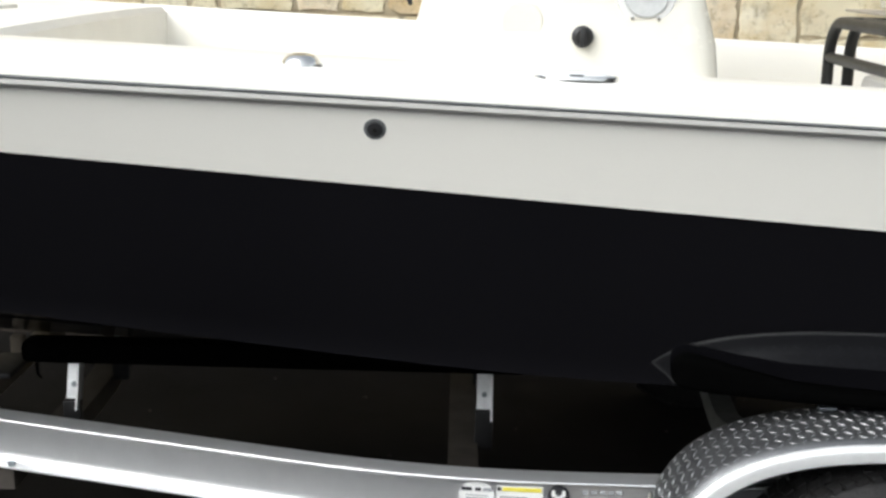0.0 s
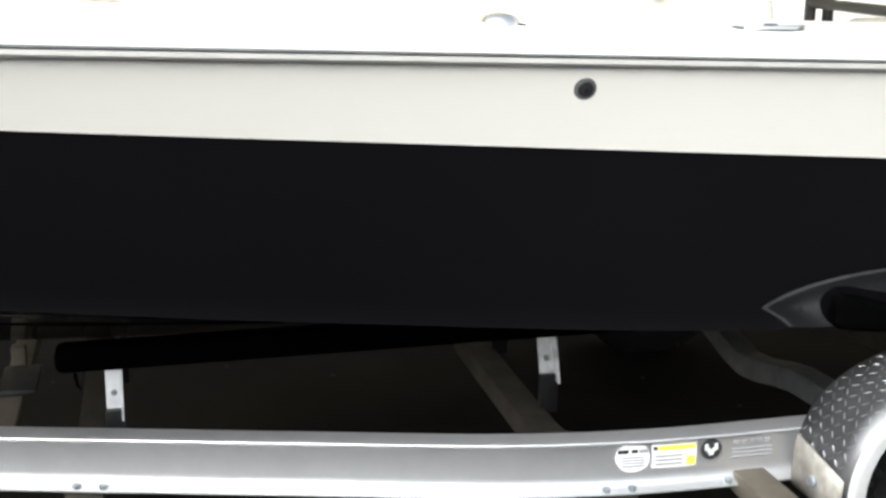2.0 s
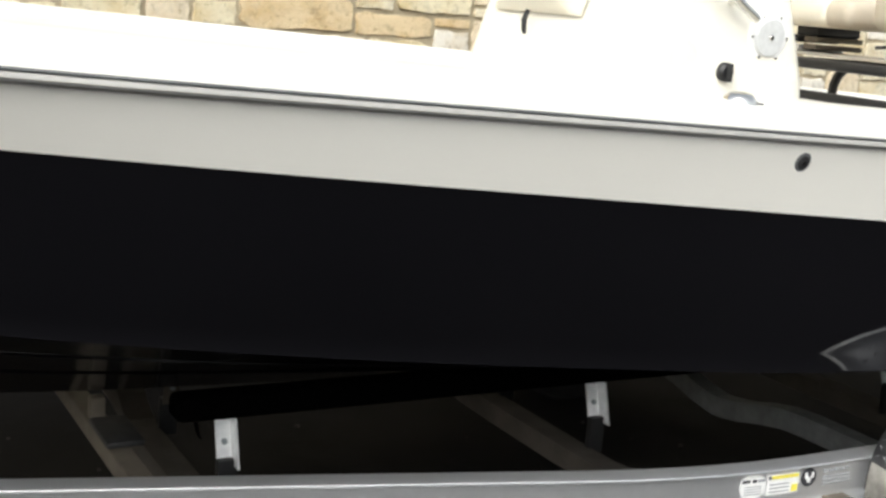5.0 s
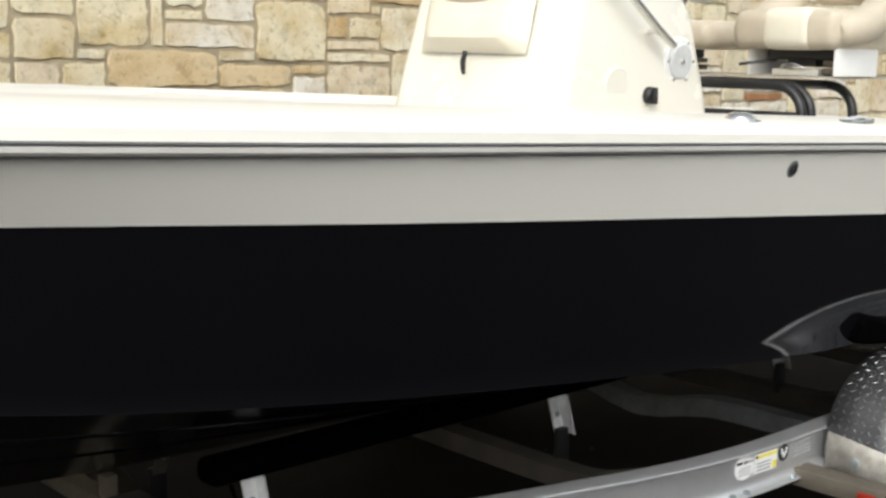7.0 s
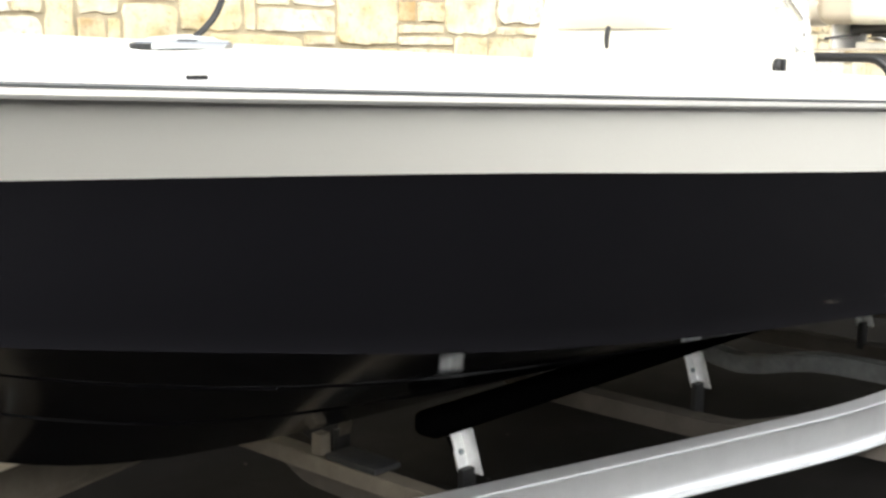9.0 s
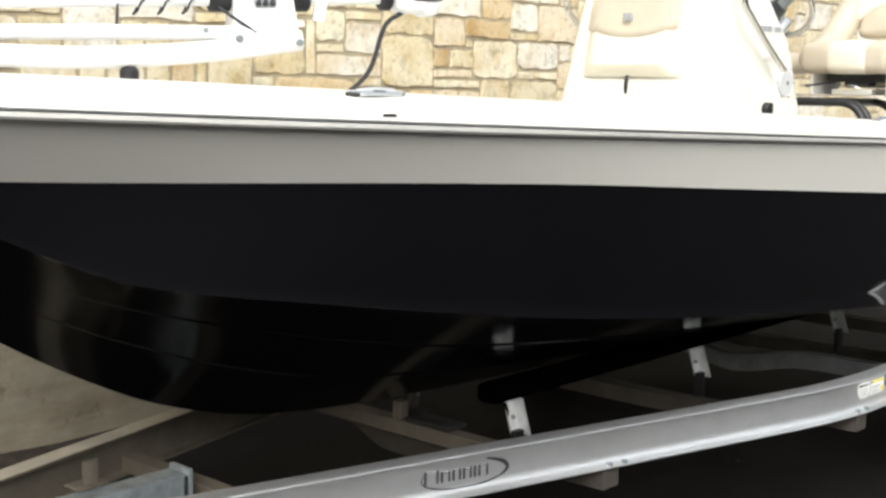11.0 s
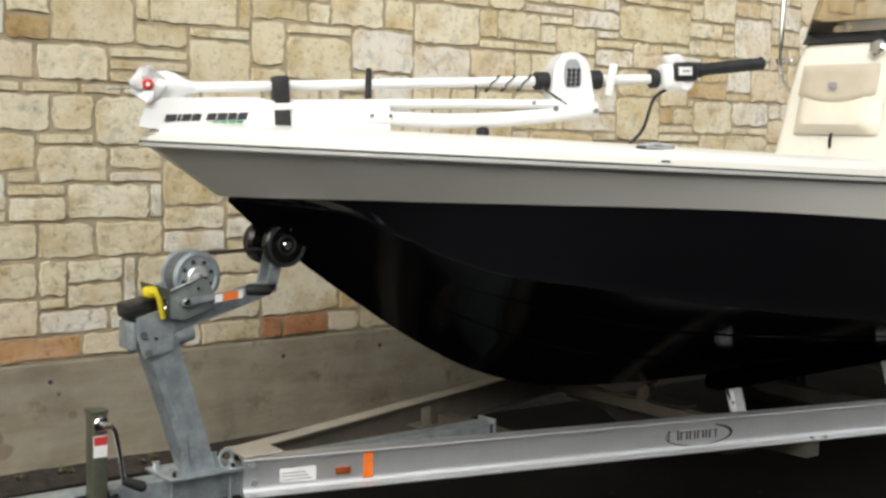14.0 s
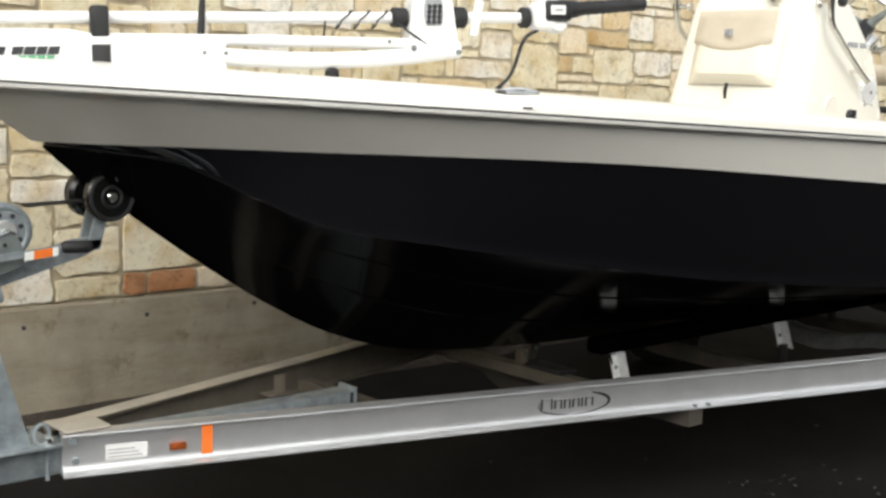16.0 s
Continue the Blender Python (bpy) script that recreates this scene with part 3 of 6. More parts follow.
def flush_cleat(x, sgn, length=0.17):
    c = thing("cleat", "polished flush pull-up cleat set in the gunwale", "cleat", "boat cleats", pose(x, sgn * (half(x) - 0.07), rub_z(x) + (0.0585 if sgn < 0 else 0.046)))
    bm = bmesh.new()
    loft(bm, [[(math.cos(a) * length / 2 * f, math.sin(a) * 0.026 * f, z) for a in [2 * math.pi * k / 28 for k in range(28)]] for f, z in ((1, -0.006), (1, 0.005), (0.93, 0.008))])
    part("base_plate", bm, CHROME, c)
    bm = bmesh.new()
    tube(bm, smooth_path([(-length * 0.46, 0, 0.006), (-length * 0.2, 0, 0.009), (0, 0, 0.011), (length * 0.2, 0, 0.009), (length * 0.46, 0, 0.006)], 5), [0.003] * 3 + [0.006] * 15 + [0.003] * 3, 8)
    part("horn_bar", bm, STEEL, c)
    bm = bmesh.new()
    disc(bm, (0, -0.010, 0.007), (0, 0, 1), 0.014, 0.006, 16)
    part("pull_knob", bm, BLACK, c, "dark centre pull")
    return c


for cx, cs in ((0.54, -1), (-2.20, -1), (-2.22, 1), (2.6, -1)):
    flush_cleat(cx, cs)


def rod_holder(x, sgn):
    h = thing("rod_holder", "domed chrome rod holder cover on the gunwale", "rod holder", "boat rod holders", pose(x, sgn * (half(x) - 0.075), rub_z(x) + (0.044 if sgn < 0 else 0.040)))
    bm = bmesh.new()
    prof = [(1.0, -0.006), (1.04, 0.002), (1.0, 0.007), (0.95, 0.009), (0.95, 0.013), (0.86, 0.021), (0.66, 0.029), (0.40, 0.033), (0.30, 0.030), (0.05, 0.029)]
    loft(bm, [[(math.cos(a) * 0.041 * f, math.sin(a) * 0.041 * f, z) for a in [2 * math.pi * k / 36 for k in range(36)]] for f, z in prof])
    part("dome", bm, CHROME, h, sharp=70)
    bm = bmesh.new()
    box(bm, (0.026, -0.030, 0.000), (0.046, 0.004, 0.013), 0.004)
    part("cap_latch", bm, BLACK, h, "dark latch")
    bm = bmesh.new()
    box(bm, (-0.016, 0.032, 0.002), (0.016, 0.048, 0.013), 0.004)
    part("cap_hinge", bm, CHROME, h)
    return h


for cx, cs in ((-0.01, -1), (1.55, -1)):
    rod_holder(cx, cs)


def side_drain():
    d = thing("side_drain", "round dark grey through-hull drain in the white band", "drain", m=pose(0.143, -half(0.14) + 0.0215, 1.390, 17))
    bm = bmesh.new()
    disc(bm, (0, -0.002, 0), (0, 1, 0), 0.0235, 0.009, 28, 0.003)
    part("flange", bm, RAIL_RUBBER, d)
    bm = bmesh.new()
    disc(bm, (0, -0.006, 0), (0, 1, 0), 0.016, 0.006, 20, 0.002)
    part("grate", bm, RUBBER, d)
    bm = bmesh.new()
    disc(bm, (0, -0.009, 0), (0, 1, 0), 0.005, 0.004, 12)
    part("screw", bm, CHROME, d)


side_drain()


def rail_slot():
    x = -2.225
    d = thing("rail_lamp", "slim dark lamp let into the outer gunwale edge", "navigation light", m=pose(x, -half(x) - 0.001, rub_z(x) + 0.017, 0, 0, -20))
    bm = bmesh.new()
    box(bm, (-0.028, -0.004, -0.005), (0.028, 0.006, 0.004), 0.002)
    part("housing", bm, WHITE_PLASTIC, d)
    bm = bmesh.new()
    box(bm, (-0.015, -0.006, -0.001), (0.015, 0.002, 0.005), 0.002)
    part("lens", bm, BLACK, d, "dark lens")


rail_slot()

# ---- console ----
console = thing("console", "cream moulded centre console with a padded front seat", "console")


def build_console():
    bm = bmesh.new()
    rings = [round_rect(0.12, 1.04, -0.40, 0.40, 0.07, 1.05), round_rect(0.18, 0.985, -0.375, 0.375, 0.08, 1.52), round_rect(0.25, 0.905, -0.36, 0.36, 0.09, 1.80),
             round_rect(0.31, 0.70, -0.34, 0.34, 0.09, 2.03), round_rect(0.34, 0.61, -0.33, 0.33, 0.09, 2.09), round_rect(0.36, 0.59, -0.31, 0.31, 0.08, 2.115)]
    loft(bm, rings)
    part("shell", bm, CREAM, console, "cream gelcoat shell", sharp=60)
    bm = bmesh.new()
    loft(bm, [round_rect(0.33, 0.60, -0.335, 0.335, 0.08, 2.112), round_rect(0.36, 0.60, -0.33, 0.33, 0.08, 2.165), round_rect(0.38, 0.60, -0.31, 0.31, 0.08, 2.175)])
    part("dash_top", bm, BLACK, console, "black dash hood")
    bm = bmesh.new()
    outer = [Vector(p) for p in round_rect(0.34, 0.9, -0.335, 0.335, 0.12, 2.16)]
    keep = [p for p in outer if p.x < 0.72]
    keep.sort(key=lambda p: math.atan2(p.y, -(p.x - 0.72)))
    rows = []
    for k in range(6):
        f = k / 5
        rows.append([(p.x + 0.16 * f, p.y * (1 - 0.1 * f), p.z + 0.42 * f) for p in keep])
    grid(bm, rows)
    ws = part("windscreen", bm, ACRYLIC, console, "smoked clear acrylic windscreen")
    mod = ws.modifiers.new("thick", "SOLIDIFY")
    mod.thickness = 0.005
    # front seat pad
    bm = bmesh.new()
    rows = []

    def pad(y0, y1, z0, z1, thick, arc=0.0, lift=0.0):
        n = 14
        r2 = []
        for i in range(n + 1):
            u = i / n
            z = z0 + (z1 - z0) * u
            row = []
            for j in range(n + 1):
                w = j / n
                y = y0 + (y1 - y0) * w
                zz = z - (arc * (1 - (2 * w - 1) ** 2) if i == 0 else arc * (1 - (2 * w - 1) ** 2) * (1 - u))
                edge = min(1, 6 * min(u, 1 - u)) * min(1, 6 * min(w, 1 - w))
                edge = math.sin(edge * math.pi / 2)
                xf = 0.17 + (zz - 1.52) * 0.25
                row.append((xf - 0.004 - lift - thick * edge, y, zz))
            r2.append(row)
        return r2
    grid(bm, pad(-0.235, 0.235, 1.655, 2.0, 0.055))
    part("front_cushion", bm, IVORY, console, "ivory vinyl seat cushion")
    bm = bmesh.new()
    grid(bm, pad(-0.215, 0.215, 1.845, 1.995, 0.022, 0.045, 0.046))
    part("back_pad", bm, TAN, console, "tan vinyl back pad")
    for y0, y1 in ((-0.022, -0.011), (-0.006, 0.006), (0.011, 0.022)):
        bm = bmesh.new()
        box(bm, (0.165, y0, 1.876), (0.172, y1, 1.906))
        part("emblem_bar", bm, GREY_INK, console)
    bm = bmesh.new()
    tube(bm, [(0.165, -0.01, 1.66), (0.155, -0.01, 1.63), (0.158, -0.008, 1.605), (0.163, -0.006, 1.59)], [0.007, 0.009, 0.008, 0.006], 8)
    part("pull_strap", bm, RUBBER, console, "black pull strap")
    bm = bmesh.new()
    disc(bm, (0.298, -0.155, 2.072), (-1, 0, 0.3), 0.042, 0.045, 24, 0.014)
    part("front_light", bm, CHROME, console, "chrome docking light")
    # fittings on the near side
    for sgn in (-1,):
        y = sgn * 0.373
        bm = bmesh.new()
        disc(bm, (0.785, y + 0.006, 1.64), (0, 1, 0.08), 0.078, 0.018, 36, 0.005)
        pl = part("round_plate", bm, WHITE_PLASTIC, console, "white round speaker plate")
        bm = bmesh.new()
        disc(bm, (0.785, y - 0.006, 1.64), (0, 1, 0.08), 0.058, 0.012, 32, 0.005)
        part("grille", bm, material("speaker_grille", (0.62, 0.63, 0.63), 0.5, var=0.15, scale=60), pl, "pale grey speaker grille")
        bm = bmesh.new()
        disc(bm, (0.785, y - 0.013, 1.64), (0, 1, 0.08), 0.009, 0.010, 16, 0.002)
        part("centre_screw", bm, CHROME, pl)
        for k in range(6):
            a = math.pi * k / 3
            bm = bmesh.new()
            disc(bm, (0.785 + 0.068 * math.cos(a), y - 0.004, 1.64 + 0.068 * math.sin(a)), (0, 1, 0), 0.004, 0.008, 8)
            part("screw", bm, CHROME, pl)
        bm = bmesh.new()
        disc(bm, (0.624, y - 0.010, 1.532), (0, 1, 0.08), 0.028, 0.030, 24, 0.008)
        kn = part("power_socket", bm, BLACK, console, "round black capped socket")
        bm = bmesh.new()
        box(bm, (0.616, y - 0.038, 1.505), (0.632, y - 0.022, 1.558), 0.004)
        part("cap_grip", bm, RUBBER, kn)
        bm = bmesh.new()
        disc(bm, (0.465, y + 0.003, 1.565), (0, 1, 0.08), 0.056, 0.012, 32, 0.004)
        part("access_plate", bm, CREAM, console, "round cream access plate")
    # number bars on the shoulder
    for k in range(5):
        bm = bmesh.new()
        box(bm, (0.60 + 0.032 * k + (0.014 if k > 2 else 0), -0.3605, 1.845), (0.622 + 0.032 * k + (0.014 if k > 2 else 0), -0.352, 1.868))
        part("marking_bar", bm, GREY_INK, console)
    for sgn in (-1, 1):
        y = sgn * 0.42
        bm = bmesh.new()
        tube(bm, smooth_path([(0.44, sgn * 0.36, 2.62), (0.36, y, 2.50), (0.325, y, 2.25), (0.33, y, 1.97), (0.40, y, 1.885), (0.58, y, 1.755), (0.685, y, 1.69)], 6), 0.0145, 12)
        rail = part("grab_rail", bm, CHROME, console, "stainless steel grab rail")
        for q in ((0.328, 2.03), (0.62, 1.735)):
            bm = bmesh.new()
            tube(bm, [(q[0], y, q[1]), (q[0] + 0.01, sgn * 0.35, q[1] - 0.005)], 0.010, 10)
            part("rail_stem", bm, CHROME, rail)
            bm = bmesh.new()
            disc(bm, (q[0] + 0.01, sgn * 0.352, q[1] - 0.005), (0, 1, 0), 0.022, 0.012, 16, 0.003)
            part("rail_foot", bm, CHROME, rail)
        bm = bmesh.new()
        disc(bm, (0.365, sgn * 0.45, 2.032), (0, 1, 0), 0.023, 0.03, 20, 0.006)
        part("knob", bm, BLACK, rail, "black knob")
    # steering wheel
    bm = bmesh.new()
    c, ax = Vector((1.125, -0.165, 1.985)), Vector((0.86, 0, 0.5)).normalized()
    u = Vector((0, 1, 0))
    w = ax.cross(u)
    ring = [c + 0.148 * (math.cos(2 * math.pi * k / 40) * u + math.sin(2 * math.pi * k / 40) * w) for k in range(41)]
    tube(bm, ring, 0.0125, 12, caps=False)
    sw = part("steering_wheel", bm, CHROME, console, "polished steel steering wheel")
    for k in range(3):
        a = 2 * math.pi * k / 3 + 0.5
        bm = bmesh.new()
        tube(bm, [c - ax * 0.05, c - ax * 0.02 + 0.08 * (math.cos(a) * u + math.sin(a) * w), c + 0.143 * (math.cos(a) * u + math.sin(a) * w)], [0.03, 0.018, 0.012], 10)
        part("spoke", bm, WINCH_GREY, sw, "grey cast spoke")
    bm = bmesh.new()
    tube(bm, [c - ax * 0.32, c - ax * 0.02], [0.05, 0.04], 16)
    part("wheel_hub", bm, BLACK, sw)
    bm = bmesh.new()
    tube(bm, [(0.88, -0.24, 1.78), (0.95, -0.26, 1.87), (0.99, -0.26, 1.90)], [0.03, 0.026, 0.03], 14)
    part("throttle", bm, CHROME, console)


build_console()


# ---- helm seats and their frame ----
def soft_block(bm, lo, hi, r, m=None):
    box(bm, lo, hi, r, m, segs=4)


def seat_back(s):
    # bolsters rise from the cushion front to the shoulders
    for sgn in (-1, 1):
        bm = bmesh.new()
        pts = smooth_path([(-0.02, sgn * 0.205, 1.755), (0.08, sgn * 0.222, 1.775), (0.20, sgn * 0.228, 1.825), (0.29, sgn * 0.208, 1.92), (0.36, sgn * 0.178, 2.05), (0.40, sgn * 0.148, 2.115)], 5)
        n = len(pts)
        tube(bm, pts, [0.052 + 0.018 * math.sin(math.pi * k / (n - 1)) - (0.02 if k in (0, n - 1) else 0.0) for k in range(n)], 16)
        part("side_bolster", bm, TAN, s, "tan side bolster", sharp=80)
    # backrest with an open arch over the lumbar pad
    bm = bmesh.new()
    rows = []
    for k in range(25):
        w = -1 + 2 * k / 24
        yy = 0.19 * w
        top = 2.178 - 0.045 * abs(w) ** 3
        low = 2.01 - 0.12 * abs(w) ** 2.2
        lean = lambda z: 0.30 + 0.36 * (z - 1.84) - 0.05 * abs(w) ** 2
        row = []
        for f, o in ((0.0, 0.02), (0.03, -0.012), (0.2, -0.03), (0.75, -0.032), (0.95, -0.015), (1.0, 0.02), (1.0, 0.06), (0.9, 0.085), (0.3, 0.085), (0.0, 0.06), (0.0, 0.02)):
            z = low + (top - low) * f
            row.append((lean(z) + o, yy, z))
        rows.append(row)
    grid(bm, rows, flip=True)
    bmesh.ops.recalc_face_normals(bm, faces=bm.faces)
    back = part("backrest", bm, IVORY, s, "ivory arched backrest", sharp=80)
    bm = bmesh.new()
    soft_block(bm, (0.315, -0.14, 1.868), (0.40, 0.14, 2.03), 0.035, None)
    bmesh.ops.transform(bm, matrix=Matrix.Translation((0.36, 0, 1.95)) @ pose(0, 0, 0, 0, 18, 0) @ Matrix.Translation((-0.35, 0, -1.95)), verts=bm.verts)
    part("back_pad", bm, TAN, back, "tan lumbar pad", sharp=80)
    bm = bmesh.new()
    soft_block(bm, (-0.012, -0.10, -0.035), (0.05, 0.10, 0.045), 0.02, None)
    for v in bm.verts:
        v.co.y *= 1.0 + 4.0 * v.co.z
    bmesh.ops.transform(bm, matrix=pose(0.372, 0, 2.122, 0, 20, 0), verts=bm.verts)
    part("head_panel", bm, TAN, back, "tan crest panel", sharp=80)
    bm = bmesh.new()
    disc(bm, (0, 0, 0), (1, 0, 0), 0.032, 0.01, 24, 0.003)
    for v in bm.verts:
        v.co.z *= 0.6
    bmesh.ops.transform(bm, matrix=pose(0.359, 0, 2.132, 0, 20, 0), verts=bm.verts)
    part("emblem_disc", bm, PAPER, back, "white oval emblem")
    for k in range(3):
        bm = bmesh.new()
        box(bm, (-0.008, -0.014 + 0.010 * k, -0.011), (-0.004, -0.008 + 0.010 * k, 0.011))
        bmesh.ops.transform(bm, matrix=pose(0.359, 0, 2.132, 0, 20, 0), verts=bm.verts)
        part("emblem_bar", bm, INK, back)


def helm_seat(x, y, turn, upright):
    label = "tan and ivory vinyl helm seat with thick side bolsters" if upright else "tan and ivory vinyl helm seat without a raised back"
    s = thing("helm_seat", label, "seat", "helm seats", pose(x, y, 0, 0, 0, turn))
    top = 1.838 if upright else 1.80
    bm = bmesh.new()
    soft_block(bm, (-0.06, -0.222, 1.69), (0.40, 0.240, top), 0.045)
    base = part("seat_cushion", bm, TAN, s, "tan seat cushion", sharp=80)
    bm = bmesh.new()
    soft_block(bm, (-0.068, -0.126, 1.688), (0.38, 0.104, top + 0.007), 0.045)
    part("centre_panel", bm, IVORY, base, "ivory centre panel", sharp=80)
    if upright:
        seat_back(s)
    # slide, plates and flaps under the cushion
    near = -0.16 if upright else 0.04
    bm = bmesh.new()
    box(bm, (0.06, near, 1.652), (0.30, 0.15, 1.695), 0.008)
    sl = part("seat_slide", bm, BLACK, s, "black steel seat slide")
    bm = bmesh.new()
    box(bm, (0.05, near + 0.085, 1.626), (0.28, near + 0.21, 1.655), 0.006)
    part("slide_block", bm, BLACK, sl)
    bm = bmesh.new()
    box(bm, (0.025, near + 0.055, 1.593), (0.28, near + 0.26, 1.618), 0.004)
    part("base_plate", bm, STEEL, sl, "grey steel base plate")
    bm = bmesh.new()
    tube(bm, [(0.01, near + 0.11, 1.622), (0.0, near + 0.14, 1.634), (0.0, near + 0.19, 1.634), (0.01, near + 0.21, 1.622)], 0.005, 8)
    part("latch_wire", bm, CHROME, sl)
    for z in (1.642, 1.612):
        bm = bmesh.new()
        box(bm, (0.04, near - 0.018, z - 0.010), (0.30, near + 0.045, z + 0.010), 0.003)
        part("slide_rail", bm, DULL_ALU, sl)
    bm = bmesh.new()
    tube(bm, [(0.04, 0.09, 1.650), (-0.02, 0.15, 1.640), (-0.045, 0.20, 1.632)], 0.006, 8)
    part("slide_lever", bm, BLACK, sl)
    for yy in (-0.196, 0.184):
        if upright:
            bm = bmesh.new()
            box(bm, (0.0, yy, 1.593), (0.275, yy + 0.012, 1.70), 0.004)
            part("side_flap", bm, WHITE_PLASTIC, s, "white flap under the seat")
    return s


helm_seat(1.605, -0.285, -4, True)
helm_seat(1.70, 0.335, 0, False)


def leaning_frame():
    f = thing("seat_frame", "black tubular frame under the helm seats", "frame")
    def hoop(x, y0, y1, top, r):
        pts = [(x, y0, 1.06), (x, y0, top - r)]
        pts += [(x, y0 + r * (1 - math.cos(a)), top - r + r * math.sin(a)) for a in [math.pi / 2 * k / 8 for k in range(1, 9)]]
        pts += [(x, y1 - r * (1 - math.sin(a)), top - r + r * math.cos(a)) for a in [math.pi / 2 * k / 8 for k in range(9)]]
        return pts + [(x, y1, 1.06)]
    for x in (1.48, 1.545, 1.85):
        bm = bmesh.new()
        tube(bm, hoop(x, -0.42, 0.34, 1.557, 0.11), 0.0185, 12)
        part("arch_tube", bm, BLACK, f)
    for y in (-0.30, 0.22):
        bm = bmesh.new()
        tube(bm, [(1.48, y, 1.559), (1.85, y, 1.559)], 0.017, 12)
        part("side_tube", bm, BLACK, f)
    bm = bmesh.new()
    tube(bm, [(1.48, -0.42, 1.445), (1.48, 0.34, 1.445)], 0.017, 12)
    part("cross_tube", bm, BLACK, f)
    bm = bmesh.new()
    box(bm, (1.56, -0.47, 1.584), (2.00, 0.48, 1.592), 0.002)
    part("mounting_plate", bm, DUSTY_ALU, f, "thin grey mounting plate")
    bm = bmesh.new()
    box(bm, (1.56, -0.34, 1.06), (1.92, 0.28, 1.40), 0.03)
    part("cool_box", bm, WHITE_PLASTIC, f, "white cool box under the seat frame")


leaning_frame()


def outboard():
    o = thing("outboard_motor", "black outboard motor on the transom", "outboard motor", m=pose(3.74, 0, 0))
    bm = bmesh.new()
    secs = [(1.45, 0.20, -0.22, 0.30), (1.60, 0.24, -0.28, 0.36), (1.85, 0.25, -0.32, 0.38), (2.03, 0.235, -0.30, 0.34), (2.13, 0.20, -0.25, 0.26), (2.17, 0.14, -0.17, 0.16)]
    loft(bm, [round_rect(x0, x1, -w, w, min(w, 0.14), z, 6) for z, w, x0, x1 in secs])
    part("cowling", bm, COWL, o, "glossy black engine cowl", sharp=70)
    bm = bmesh.new()
    loft(bm, [round_rect(-0.2, 0.26, -0.19, 0.19, 0.1, 1.45), round_rect(-0.12, 0.22, -0.10, 0.10, 0.08, 1.2), round_rect(-0.08, 0.18, -0.07, 0.07, 0.05, 0.55)])
    part("midsection", bm, COWL, o)
    bm = bmesh.new()
    tube(bm, [(-0.3, 0, 0.36), (-0.1, 0, 0.36), (0.2, 0, 0.36), (0.32, 0, 0.36)], [0.02, 0.07, 0.06, 0.05], 16)
    part("gearcase", bm, COWL, o)
    bm = bmesh.new()
    box(bm, (-0.46, -0.16, 0.98), (-0.12, 0.16, 1.42), 0.02)
    part("clamp_bracket", bm, BLACK, o)
    txt = bpy.data.curves.new("rating", "FONT")
    txt.body, txt.size, txt.extrude, txt.shear = "25", 0.085, 0.002, 0.15
    t = new("rating_number", txt)
    t.data.materials.append(PAPER)
    t.parent = o
    t.matrix_local = Matrix.Translation((-0.275, 0.19, 1.53)) @ pose(0, 0, 0, 90, 0, -90)
    for k in range(3):
        bm = bmesh.new()
        tube(bm, smooth_path([(-0.27 + 0.05 * k, -0.262, 1.78 + 0.07 * k), (-0.1 + 0.04 * k, -0.268, 1.86 + 0.06 * k), (0.12, -0.262, 1.88 + 0.05 * k)], 5), 0.02, 8, flat=0.4)
        part("cowl_ridge", bm, material("grey_ridge", (0.05, 0.055, 0.07), 0.35, var=0.2, scale=9) if k == 0 else BLACK, o)


outboard()

# ---- trolling motor on the bow ----
TM_A, TM_B = Vector((-3.36, 0.01, 1.741)), Vector((-1.74, -0.70, 1.826))


